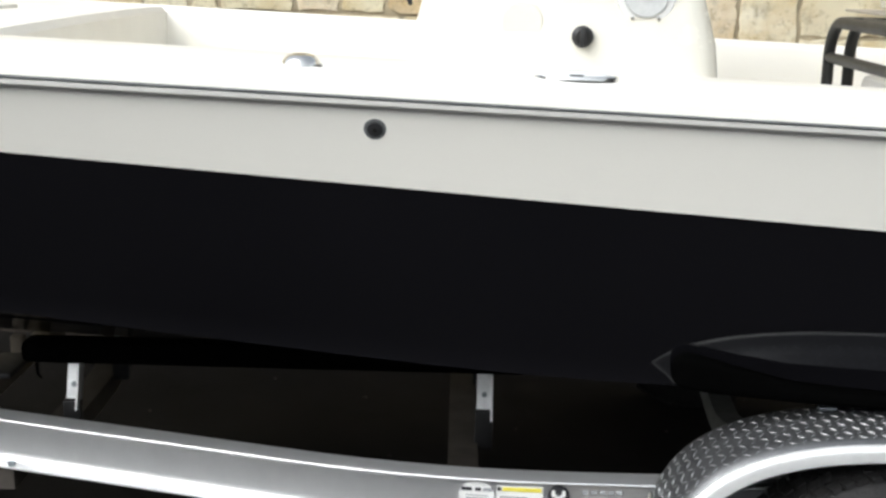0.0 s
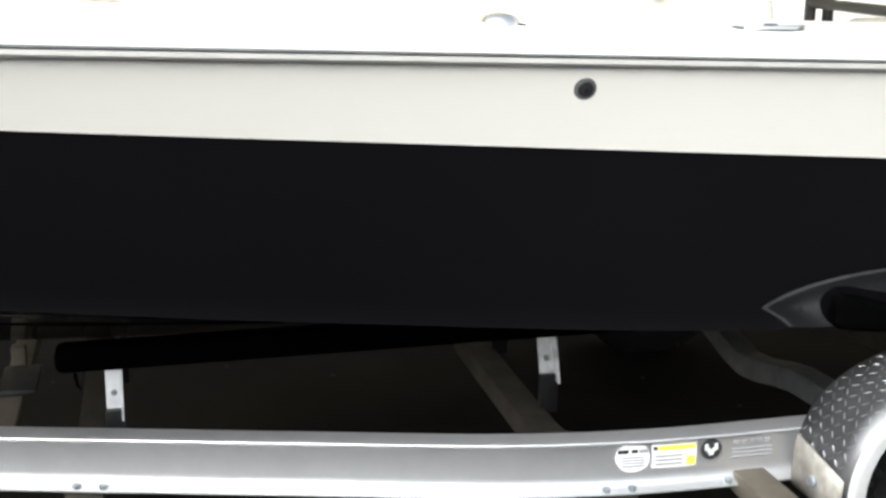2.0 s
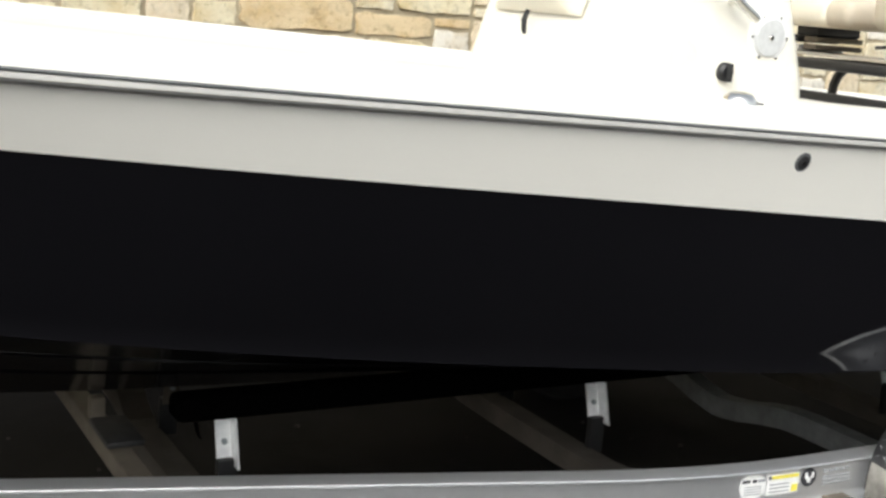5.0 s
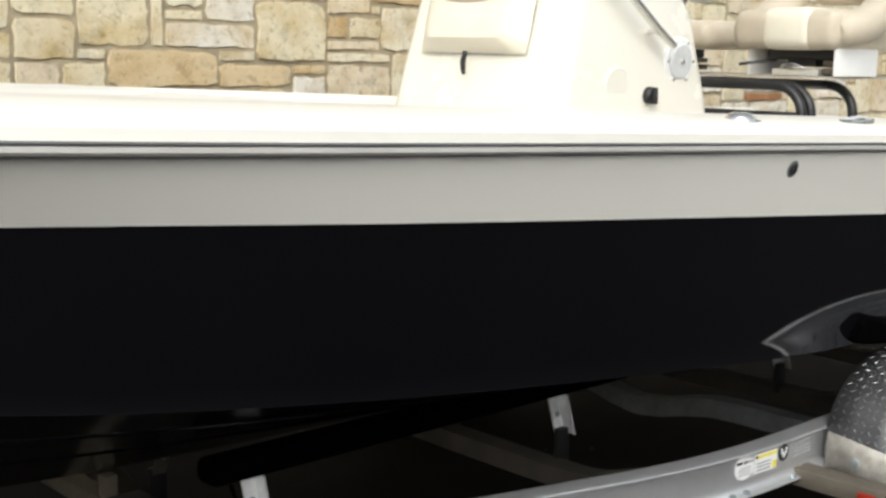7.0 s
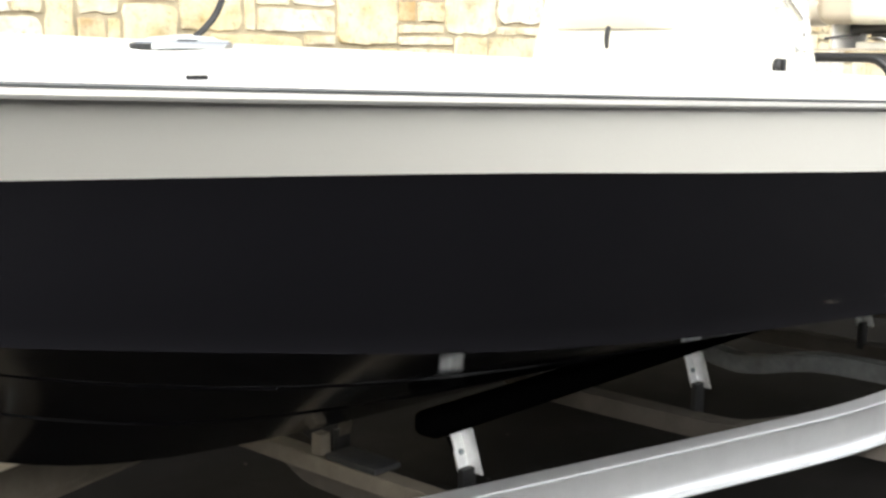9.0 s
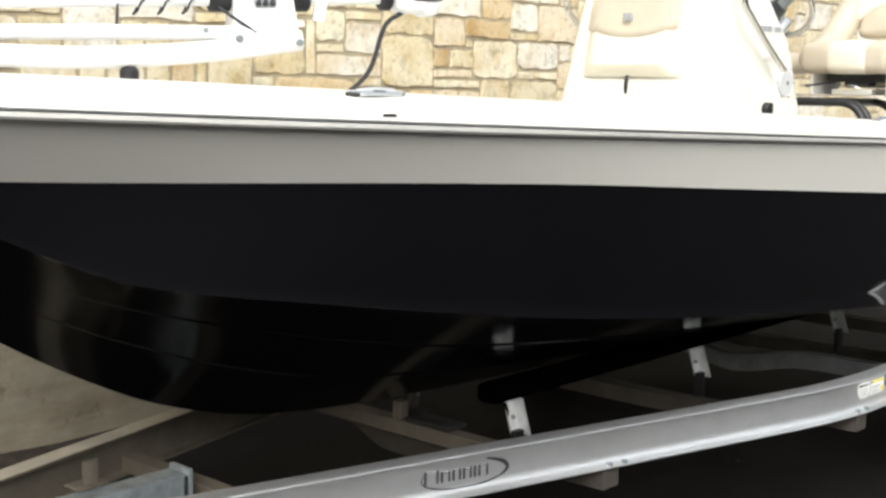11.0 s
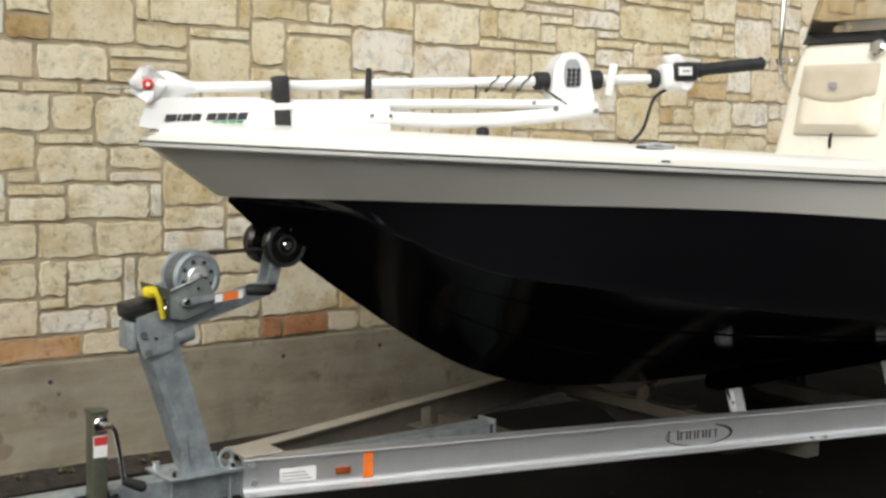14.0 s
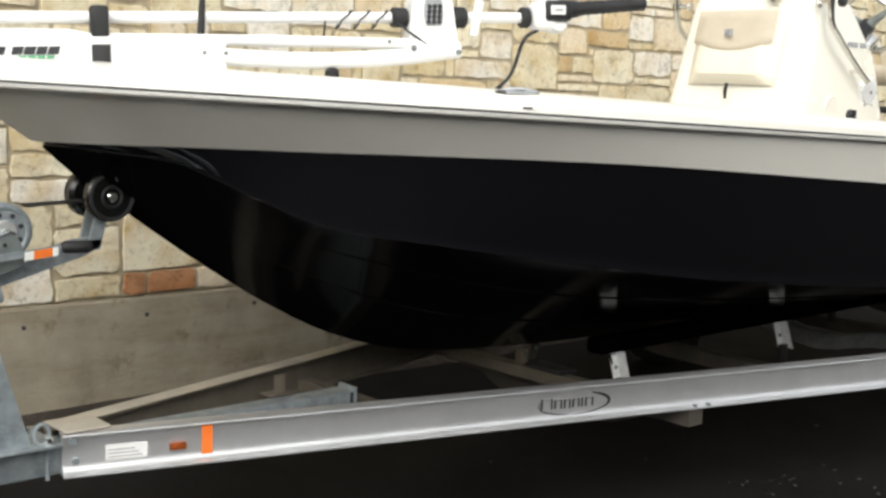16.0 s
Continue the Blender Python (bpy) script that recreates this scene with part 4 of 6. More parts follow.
def trolling_motor():
    d = (TM_B - TM_A).normalized()
    side = Vector((0, 0, 1)).cross(d).normalized()
    up = d.cross(side)
    m = Matrix((( d.x, side.x, up.x, TM_A.x), (d.y, side.y, up.y, TM_A.y), (d.z, side.z, up.z, TM_A.z), (0, 0, 0, 1)))
    t = thing("trolling_motor", "white bow-mount trolling motor stowed flat on the foredeck", "trolling motor", m=m)
    bm = bmesh.new()
    tube(bm, [(0.06, 0, 0), (1.70, 0, 0)], 0.0165, 16)
    part("shaft", bm, WHITE_PLASTIC, t, "long white shaft")
    bm = bmesh.new()
    tube(bm, [(-0.035, 0, 0.0), (-0.030, 0, 0.0), (-0.01, 0, 0.0), (0.035, 0, 0.0), (0.065, 0, 0.0), (0.09, 0, 0.0), (0.12, 0, 0.0)], [0.012, 0.042, 0.052, 0.053, 0.045, 0.028, 0.017], 20)
    hous = part("motor_housing", bm, WHITE_PLASTIC, t, "white motor housing")
    bm = bmesh.new()
    disc(bm, (-0.022, -0.066, 0.010), (0, 1, 0), 0.017, 0.03, 18, 0.006)
    nut = part("propeller_nut", bm, RED_INK, hous, "red propeller hub")
    bm = bmesh.new()
    disc(bm, (-0.022, -0.082, 0.010), (0, 1, 0), 0.006, 0.006, 12)
    part("pin", bm, PAPER, nut)
    for a in (-50, 40, 130, 220):
        bm = bmesh.new()
        rows = []
        for i in range(7):
            f = i / 6
            w = 0.012 + 0.014 * math.sin(math.pi * min(1, f * 0.75 + 0.12))
            rows.append([((k - 1.5) * w, -0.058 + (k - 1.5) * 0.014 - 0.010 * f + 0.006 * math.sin(5 * f + 2 * k), 0.006 + 0.042 * f) for k in range(4)])
        grid(bm, rows)
        bmesh.ops.transform(bm, matrix=Matrix.Translation((-0.022, 0, 0.010)) @ pose(0, 0, 0, 0, a, 0), verts=bm.verts)
        bl = part("propeller_blade", bm, WHITE_PLASTIC, hous, "white weedless propeller blade")
        bl.modifiers.new("thick", "SOLIDIFY").thickness = 0.004
    bm = bmesh.new()
    tube(bm, [(-0.14, -0.03, 0.002), (-0.03, -0.03, 0.0)], 0.003, 8)
    part("anode_rod", bm, GALV, hous)
    # mount base
    bm = bmesh.new()
    prof = [(-0.055, -0.112), (-0.03, -0.055), (0.02, -0.030), (0.30, -0.034), (0.37, -0.050), (0.56, -0.056), (0.72, -0.072), (0.72, -0.165), (0.1, -0.160), (0.0, -0.125), (-0.055, -0.114)]
    loft(bm, [[(x, y, z) for x, z in prof] for y in (0.06, 0.045, -0.045, -0.06)])
    bmesh.ops.recalc_face_normals(bm, faces=bm.faces)
    part("mount_base", bm, WHITE_PLASTIC, t, "white mount housing with dark lettering bars")
    base = t.children[-1]
    x = 0.02
    for w in (0.034, 0.009, 0.026, 0.026, 0.0, 0.028, 0.028, 0.026, 0.028):
        if w:
            bm = bmesh.new()
            box(bm, (x, -0.0635, -0.102), (x + w, -0.0595, -0.081))
            for v in bm.verts:
                v.co.x += 0.35 * (v.co.z + 0.102)
            part("lettering_bar", bm, INK, base)
        x += w + 0.004 if w else 0.014
    for k in range(4):
        bm = bmesh.new()
        box(bm, (0.165 + 0.024 * k, -0.0635, -0.113), (0.185 + 0.024 * k, -0.0595, -0.105))
        part("lettering_bar", bm, GREEN_INK, base)
    # straps
    x0, x1, z0, z1 = 0.355, 0.405, -0.14, 0.03
    bm = bmesh.new()
    box(bm, (x0, -0.068, z0), (x1, 0.068, -0.075), 0.004)
    part("tie_strap", bm, RUBBER, t, "black hook-and-loop strap")
    bm = bmesh.new()
    box(bm, (x0, -0.068, -0.058), (x1, 0.03, z1), 0.010)
    part("tie_strap", bm, RUBBER, t)
    bm = bmesh.new()
    box(bm, (x0 - 0.004, -0.071, -0.077), (x1 + 0.006, 0.06, -0.055), 0.006)
    part("strap_buckle", bm, PAPER, t, "white plastic buckle")
    bm = bmesh.new()
    tube(bm, [(0.655, -0.02, -0.085), (0.66, -0.022, -0.02), (0.665, -0.02, 0.05)], [0.010, 0.011, 0.009], 8)
    part("latch_post", bm, RUBBER, t, "black shaft rest")
    # folding arms
    for y in (-0.045, 0.045):
        bm = bmesh.new()
        pth = smooth_path([(0.62, y, -0.105), (0.95, y, -0.125), (1.22, y, -0.118), (1.425, y, -0.098)], 6)
        tube(bm, pth, 0.024, 12, flat=1.0)
        part("lower_arm", bm, WHITE_PLASTIC, t, "white folding arm")
        bm = bmesh.new()
        tube(bm, smooth_path([(0.40, y * 0.7, -0.060), (0.90, y * 0.7, -0.068), (1.32, y * 0.7, -0.080)], 6), 0.021, 12, flat=0.75)
        part("upper_arm", bm, WHITE_PLASTIC, t)
    for x, z in ((1.275, -0.092), (1.415, -0.104), (0.66, -0.10), (0.72, -0.102), (1.20, -0.072)):
        bm = bmesh.new()
        disc(bm, (x, -0.070, z), (0, 1, 0), 0.0085 if x > 1.25 else 0.006, 0.012, 14, 0.002)
        part("pivot_bolt", bm, WINCH_GREY, t)
    # motor bracket round the shaft
    bm = bmesh.new()
    out = []
    for k in range(13):
        a = math.pi * k / 12
        out.append((1.345 + 0.066 * math.cos(a), 0.022 + 0.070 * math.sin(a)))
    out = [(1.425, -0.118), (1.425, -0.085)] + out + [(1.268, -0.085), (1.262, -0.105), (1.30, -0.100), (1.38, -0.100)]
    loft(bm, [[(x, y, z) for x, z in out] for y in (0.038, -0.038)])
    bmesh.ops.recalc_face_normals(bm, faces=bm.faces)
    part("bracket_cover", bm, WHITE_PLASTIC, t, "white rounded bracket cover", smooth=False)
    br = t.children[-1]
    bm = bmesh.new()
    ring = [(1.347 + 0.030 * math.copysign(abs(math.cos(a)) ** 0.6, math.cos(a)), 0.016 + (0.052 * math.sin(a) if math.sin(a) > 0 else 0.040 * max(-1, 1.4 * math.sin(a)))) for a in [2 * math.pi * k / 28 for k in range(28)]]
    loft(bm, [[(x, y, z) for x, z in ring] for y in (-0.036, -0.0405)])
    bmesh.ops.recalc_face_normals(bm, faces=bm.faces)
    part("window_recess", bm, GREY_INK, br, "grey arched window")
    for k in range(3):
        bm = bmesh.new()
        x = 1.331 + 0.0165 * k
        tube(bm, [(x + 0.004 * (j / 15), -0.0415, -0.020 + 0.058 * j / 15) for j in range(16)], [0.0072 if j % 4 in (1, 2) else 0.0048 for j in range(16)], 8)
        part("spring_coil", bm, INK, br, "dark spring coil")
    for x0, x1, r in ((1.225, 1.275, 0.030), (1.412, 1.462, 0.032)):
        bm = bmesh.new()
        disc(bm, ((x0 + x1) / 2, 0, 0), (1, 0, 0), r, x1 - x0, 20, 0.005)
        part("shaft_collar", bm, RUBBER, t, "black shaft collar")
    bm = bmesh.new()
    box(bm, (-0.014, -0.006, -0.055), (0.014, 0.006, 0.055), 0.004, m=pose(1.487, -0.03, -0.002, 0, 12, 0))
    part("hang_tag", bm, PAPER, t, "white paper tag")
    bm = bmesh.new()
    disc(bm, (1.655, 0, 0), (1, 0, 0), 0.032, 0.03, 20, 0.005)
    part("shaft_collar", bm, RUBBER, t)
    bm = bmesh.new()
    soft_block(bm, (1.674, -0.045, -0.040), (1.760, 0.045, 0.050), 0.026)
    disc(bm, (1.726, -0.005, 0.052), (0, 1, 0), 0.030, 0.07, 20, 0.008)
    disc(bm, (1.758, -0.005, -0.018), (0, 1, 0), 0.030, 0.07, 20, 0.008)
    box(bm, (1.762, -0.03, 0.034), (1.792, 0.02, 0.052), 0.006)
    head = part("control_head", bm, WHITE_PLASTIC, t, "white control head", sharp=80)
    bm = bmesh.new()
    soft_block(bm, (1.708, -0.055, -0.012), (1.796, 0.05, 0.052), 0.012)
    part("display_housing", bm, BLACK, head, "black display housing")
    bm = bmesh.new()
    box(bm, (1.722, -0.0585, 0.008), (1.770, -0.054, 0.036))
    part("label_plate", bm, PAPER, head)
    bm = bmesh.new()
    box(bm, (1.734, -0.0605, 0.018), (1.762, -0.058, 0.026))
    part("lettering_bar", bm, GREY_INK, head)
    bm = bmesh.new()
    tube(bm, [(1.78, 0, 0.024), (1.83, 0, 0.027), (1.84, 0, 0.028)] + [(1.85 + 0.012 * k, 0, 0.029 + 0.0009 * k) for k in range(18)] + [(2.062, 0, 0.046), (2.07, 0, 0.0465)], [0.032, 0.026, 0.022] + [0.0205 if k % 2 else 0.0225 for k in range(18)] + [0.024, 0.018], 18)
    part("tiller_grip", bm, RUBBER, t, "black tiller grip")
    bm = bmesh.new()
    tube(bm, [m.inverted() @ Vector(p) for p in ((-2.43, -0.45, 1.56), (-2.43, -0.45, 1.60), (-2.43, -0.45, 1.602), (-2.43, -0.45, 1.635), (-2.43, -0.45, 1.645))], [0.03, 0.03, 0.021, 0.021, 0.012], 14)
    part("rest_foot", bm, RUBBER, t, "black rubber rest foot")
    # cables
    bm = bmesh.new()
    tube(bm, smooth_path([(1.70, -0.01, -0.035), (1.645, -0.02, -0.07), (1.60, -0.03, -0.17), (1.54, -0.03, -0.225), (1.50, -0.03, -0.25)], 6), 0.006, 8)
    part("power_cable", bm, RUBBER, t, "black power cable")
    for k in range(3):
        bm = bmesh.new()
        x = 1.08 + 0.055 * k
        tube(bm, [(x + 0.025 * math.sin(a), 0.020 * math.cos(a), 0.020 * math.sin(a) - (0.012 if math.sin(a) < -0.5 else 0.0)) for a in [2 * math.pi * j / 16 for j in range(17)]], 0.0027, 6)
        part("cable_wrap", bm, INK, t)
    bm = bmesh.new()
    tube(bm, [(1.02, -0.02, -0.01), (1.01, -0.03, -0.07)], 0.003, 6)
    part("cord", bm, INK, t)
    bm = bmesh.new()
    tube(bm, [(1.24, -0.03, -0.02), (1.32, -0.05, -0.08)], 0.004, 6)
    part("cord", bm, INK, t)


trolling_motor()

# ---- trailer ----
RAIL_TOP, RAIL_BOT = 0.556, 0.430
trailer = thing("boat_trailer", "aluminium and galvanised steel boat trailer under the boat", "trailer")


def rail_y(x):
    """Distance of the side rail from the middle line."""
    k = 0.09
    f = (x - 0.26) * 0.272
    bend = f if f < -k else (0.0 if f > k else -((f - k) ** 2) / (4 * k))
    return 0.955 + bend


def rail_frame(x, sgn=-1):
    """Pose on the outer face of the rail web, x along it, y outwards, z up."""
    a, b = rail_y(x - 0.01), rail_y(x + 0.01)
    d = Vector((0.02, sgn * (b - a), 0)).normalized()
    n = Vector((d.y, -d.x, 0)) if sgn < 0 else Vector((-d.y, d.x, 0))
    return Matrix(((d.x, n.x, 0, x), (d.y, n.y, 0, sgn * rail_y(x)), (0, 0, 1, 0), (0, 0, 0, 1)))


def build_rail_beam(sgn, mat, label):
    bm = bmesh.new()
    w, t, g, top, low = 0.034, 0.007, 0.018, 0.031, 0.047
    zt, zb = RAIL_TOP, RAIL_BOT
    prof = [(-w, zb), (low - 0.002, zb), (low, zb + 0.002), (low, zb + t - 0.002), (low - 0.002, zb + t), (low - 0.008, zb + t + 0.001)]
    prof += [(g + 0.022 * (1 - math.sin(a)), zb + t + 0.001 + 0.030 * (1 - math.cos(a))) for a in [math.pi / 2 * k / 6 for k in range(7)]]
    prof += [(g, zt - t - 0.010), (g + 0.002, zt - t - 0.003), (g + 0.006, zt - t), (top - 0.003, zt - t), (top, zt - t + 0.002), (top, zt - 0.003), (top - 0.001, zt - 0.001), (top - 0.003, zt), (-w, zt), (-w, zt - t), (-0.004, zt - t - 0.004), (-0.004, zb + t + 0.004), (-w, zb + t)]
    xs = [-3.085 + 0.08 * i for i in range(82)]
    rings = []
    for x in xs:
        m = rail_frame(x, sgn)
        rings.append([m @ Vector((0, o, z)) for o, z in prof])
    loft(bm, rings)
    bmesh.ops.recalc_face_normals(bm, faces=bm.faces)
    return part("side_rail", bm, mat, trailer, label, sharp=40)


near_rail = build_rail_beam(-1, ALU, "mill-finish aluminium side rail")
# same rail as the near one; a darker colour stands in for its shade
far_rail = build_rail_beam(1, DULL_ALU, "aluminium side rail with shade put into its dark colour")
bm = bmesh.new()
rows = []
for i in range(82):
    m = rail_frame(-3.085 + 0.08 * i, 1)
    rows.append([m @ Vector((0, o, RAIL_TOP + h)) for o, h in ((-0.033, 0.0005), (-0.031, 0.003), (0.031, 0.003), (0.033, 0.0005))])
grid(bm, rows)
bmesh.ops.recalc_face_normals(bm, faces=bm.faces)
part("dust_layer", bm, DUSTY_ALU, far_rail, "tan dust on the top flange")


def on_rail(name, x, u0, u1, z0, z1, mat, parent, label="", lift=0.006, rounded=0.0):
    bm = bmesh.new()
    lift += 0.0145
    if rounded:
        r = rounded
        ring = [((u0 + u1) / 2 + (u1 - u0) / 2 * math.cos(a), (z0 + z1) / 2 + (z1 - z0) / 2 * math.sin(a)) for a in [2 * math.pi * k / 32 for k in range(32)]]
        loft(bm, [[(u, lift - 0.002, z) for u, z in ring], [(u, lift, z) for u, z in ring]])
    else:
        box(bm, (u0, lift - 0.002, z0), (u1, lift, z1))
    bmesh.ops.transform(bm, matrix=rail_frame(x), verts=bm.verts)
    bmesh.ops.recalc_face_normals(bm, faces=bm.faces)
    return part(name, bm, mat, parent, label, smooth=False)


def rail_details():
    # bright bow end: paper label, amber lamp, orange reflector tape
    on_rail("paper_label", -2.905, -0.062, 0.062, 0.466, 0.512, PAPER, near_rail, "white printed label")
    for k in range(3):
        on_rail("print_line", -2.905, -0.055, 0.045 - 0.01 * k, 0.474 + 0.011 * k, 0.477 + 0.011 * k, GREY_INK, near_rail, lift=0.0075)
    bm = bmesh.new()
    box(bm, (-0.026, 0.018, 0.478), (0.026, 0.032, 0.504), 0.005)
    bmesh.ops.transform(bm, matrix=rail_frame(-2.757), verts=bm.verts)
    part("side_marker", bm, AMBER, near_rail, "amber side marker lamp")
    on_rail("reflector_tape", -2.668, -0.017, 0.017, 0.440, 0.545, ORANGE, near_rail, "bright orange reflector tape")
    # maker's oval
    c = -1.385
    for a0, a1, w in ((150, 395, 0.003), (-35, 60, 0.007)):
        bm = bmesh.new()
        pts = []
        for k in range(25):
            a = radians(a0 + (a1 - a0) * k / 24)
            pts.append((0.012 + 0.150 * math.cos(a), 0.020, 0.494 + 0.040 * math.sin(a)))
        rad = [w * (0.4 + 0.6 * math.sin(math.pi * k / 24)) for k in range(25)]
        tube(bm, pts, rad, 6, flat=1.0)
        bmesh.ops.scale(bm, vec=(1, 0.2, 1), space=Matrix.Translation((0, -0.020, 0)), verts=bm.verts)
        bmesh.ops.transform(bm, matrix=rail_frame(c), verts=bm.verts)
        part("logo_ring", bm, INK, near_rail)
    x = -0.128
    for k, w in enumerate((0.050, 0.034, 0.030, 0.032, 0.010, 0.036)):
        z1 = 0.520 if k == 0 else 0.513
        on_rail("logo_bar", c, x, x + 0.007, 0.480, z1, INK, near_rail, lift=0.0065)
        if w > 0.02:
            on_rail("logo_bar", c, x + w - 0.008, x + w - 0.002, 0.480, z1, INK, near_rail, lift=0.0065)
            on_rail("logo_bar", c, x + 0.0075, x + w - 0.0085, z1 - 0.006, z1, GREY_INK, near_rail, lift=0.0065)
        x += w + 0.006
    for k in range(9):
        on_rail("print_dash", c, -0.09 + 0.021 * k, -0.078 + 0.021 * k, 0.449, 0.453, GREY_INK, near_rail, lift=0.0065)
    # stickers by the wheel
    on_rail("round_sticker", 0.374, -0.041, 0.041, 0.474, 0.546, PAPER, near_rail, "round white sticker", rounded=1)
    for k, (u0, u1, z) in enumerate(((-0.036, -0.012, 0.526), (-0.004, 0.010, 0.526), (0.014, 0.036, 0.526))):
        on_rail("print_bar", 0.374, u0, u1, z - 0.0035, z + 0.0045, GREY_INK if k == 2 else INK, near_rail, lift=0.0075)
    for k in range(4):
        on_rail("print_line", 0.374, -0.026, 0.026, 0.489 + 0.007 * k, 0.4915 + 0.007 * k, GREY_INK, near_rail, lift=0.0075)
    on_rail("warning_sticker", 0.472, -0.054, 0.054, 0.481, 0.538, PAPER, near_rail, "white and yellow warning sticker")
    on_rail("warning_band", 0.472, -0.04, 0.05, 0.526, 0.535, YELLOW_INK, near_rail, lift=0.0075)
    on_rail("warning_patch", 0.472, 0.030, 0.050, 0.486, 0.506, YELLOW_INK, near_rail, lift=0.0075)
    on_rail("warning_dot", 0.472, -0.052, -0.042, 0.526, 0.535, INK, near_rail, lift=0.0075, rounded=1)
    for k in range(3):
        on_rail("print_line", 0.472, -0.046, 0.02, 0.489 + 0.010 * k, 0.493 + 0.010 * k, GREY_INK, near_rail, lift=0.0075)
    on_rail("round_badge", 0.561, -0.026, 0.026, 0.492, 0.544, INK, near_rail, "round dark badge", rounded=1)
    for k, (u0, u1, z0, z1) in enumerate(((-0.016, -0.008, 0.516, 0.532), (0.008, 0.016, 0.516, 0.532), (-0.006, 0.006, 0.504, 0.518), (-0.010, -0.004, 0.512, 0.522), (0.004, 0.010, 0.512, 0.522))):
        on_rail("badge_mark", 0.561, u0, u1, z0, z1, PAPER, near_rail, lift=0.0075)
    for k in range(5):
        on_rail("print_bar", 0.665, -0.05 + 0.02 * k, -0.036 + 0.02 * k, 0.524, 0.533, GREY_INK, near_rail)
    for k in range(3):
        on_rail("print_line", 0.665, -0.05, 0.05, 0.49 + 0.010 * k, 0.493 + 0.010 * k, GREY_INK, near_rail)
    # bolts on the lower flange and at the bow end
    for x in (-0.86, -0.80, 0.31, 0.37, 0.60, 0.66):
        bm = bmesh.new()
        disc(bm, (0, 0.036, RAIL_BOT + 0.012), (0, 0, 1), 0.010, 0.012, 6)
        bmesh.ops.transform(bm, matrix=rail_frame(x), verts=bm.verts)
        part("bolt", bm, GALV, near_rail)
    for u, z in ((-3.055, 0.535), (-3.05, 0.475)):
        bm = bmesh.new()
        disc(bm, (0, 0.024, z), (0, 1, 0), 0.011, 0.014, 6)
        bmesh.ops.transform(bm, matrix=rail_frame(u), verts=bm.verts)
        part("bolt", bm, GALV, near_rail)


rail_details()


def cross_members():
    for x, w in ((-0.855, 0.042), (0.345, 0.042), (1.75, 0.042), (2.6, 0.042)):
        y1 = rail_y(x) + 0.03
        bm = bmesh.new()
        half_pts = [(1.0, 0.0), (0.80, 0.0), (0.70, -0.003), (0.62, -0.016), (0.54, -0.044), (0.47, -0.064), (0.40, -0.072), (0.2, -0.075), (0.0, -0.075)]
        pts = [(-y1 * f, dz) for f, dz in half_pts] + [(y1 * f, dz) for f, dz in reversed(half_pts[:-1])]
        rings = []
        for y, dz in pts:
            rings.append([(x - w, y, 0.428 + dz), (x + w, y, 0.428 + dz), (x + w, y, 0.362 + dz), (x - w, y, 0.362 + dz)])
        loft(bm, rings)
        bmesh.ops.recalc_face_normals(bm, faces=bm.faces)
        # under-hull shade is put into this member's colour
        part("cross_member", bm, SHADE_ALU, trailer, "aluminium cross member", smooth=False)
    for x in (-1.93, -1.055):
        y1 = rail_y(x) - 0.01
        bm = bmesh.new()
        box(bm, (x - 0.03, -y1, 0.435), (x + 0.03, y1, 0.485), 0.004)
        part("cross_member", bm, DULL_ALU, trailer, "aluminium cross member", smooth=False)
    bm = bmesh.new()
    box(bm, (-1.09, -0.20, 0.486), (-0.99, 0.0, 0.505), 0.008)
    part("keel_pad", bm, RUBBER, trailer, "black rubber keel pad")
    bm = bmesh.new()
    box(bm, (-1.075, 0.03, 0.48), (-1.035, 0.07, 0.545), 0.006)
    part("keel_bracket", bm, DULL_ALU, trailer)


cross_members()


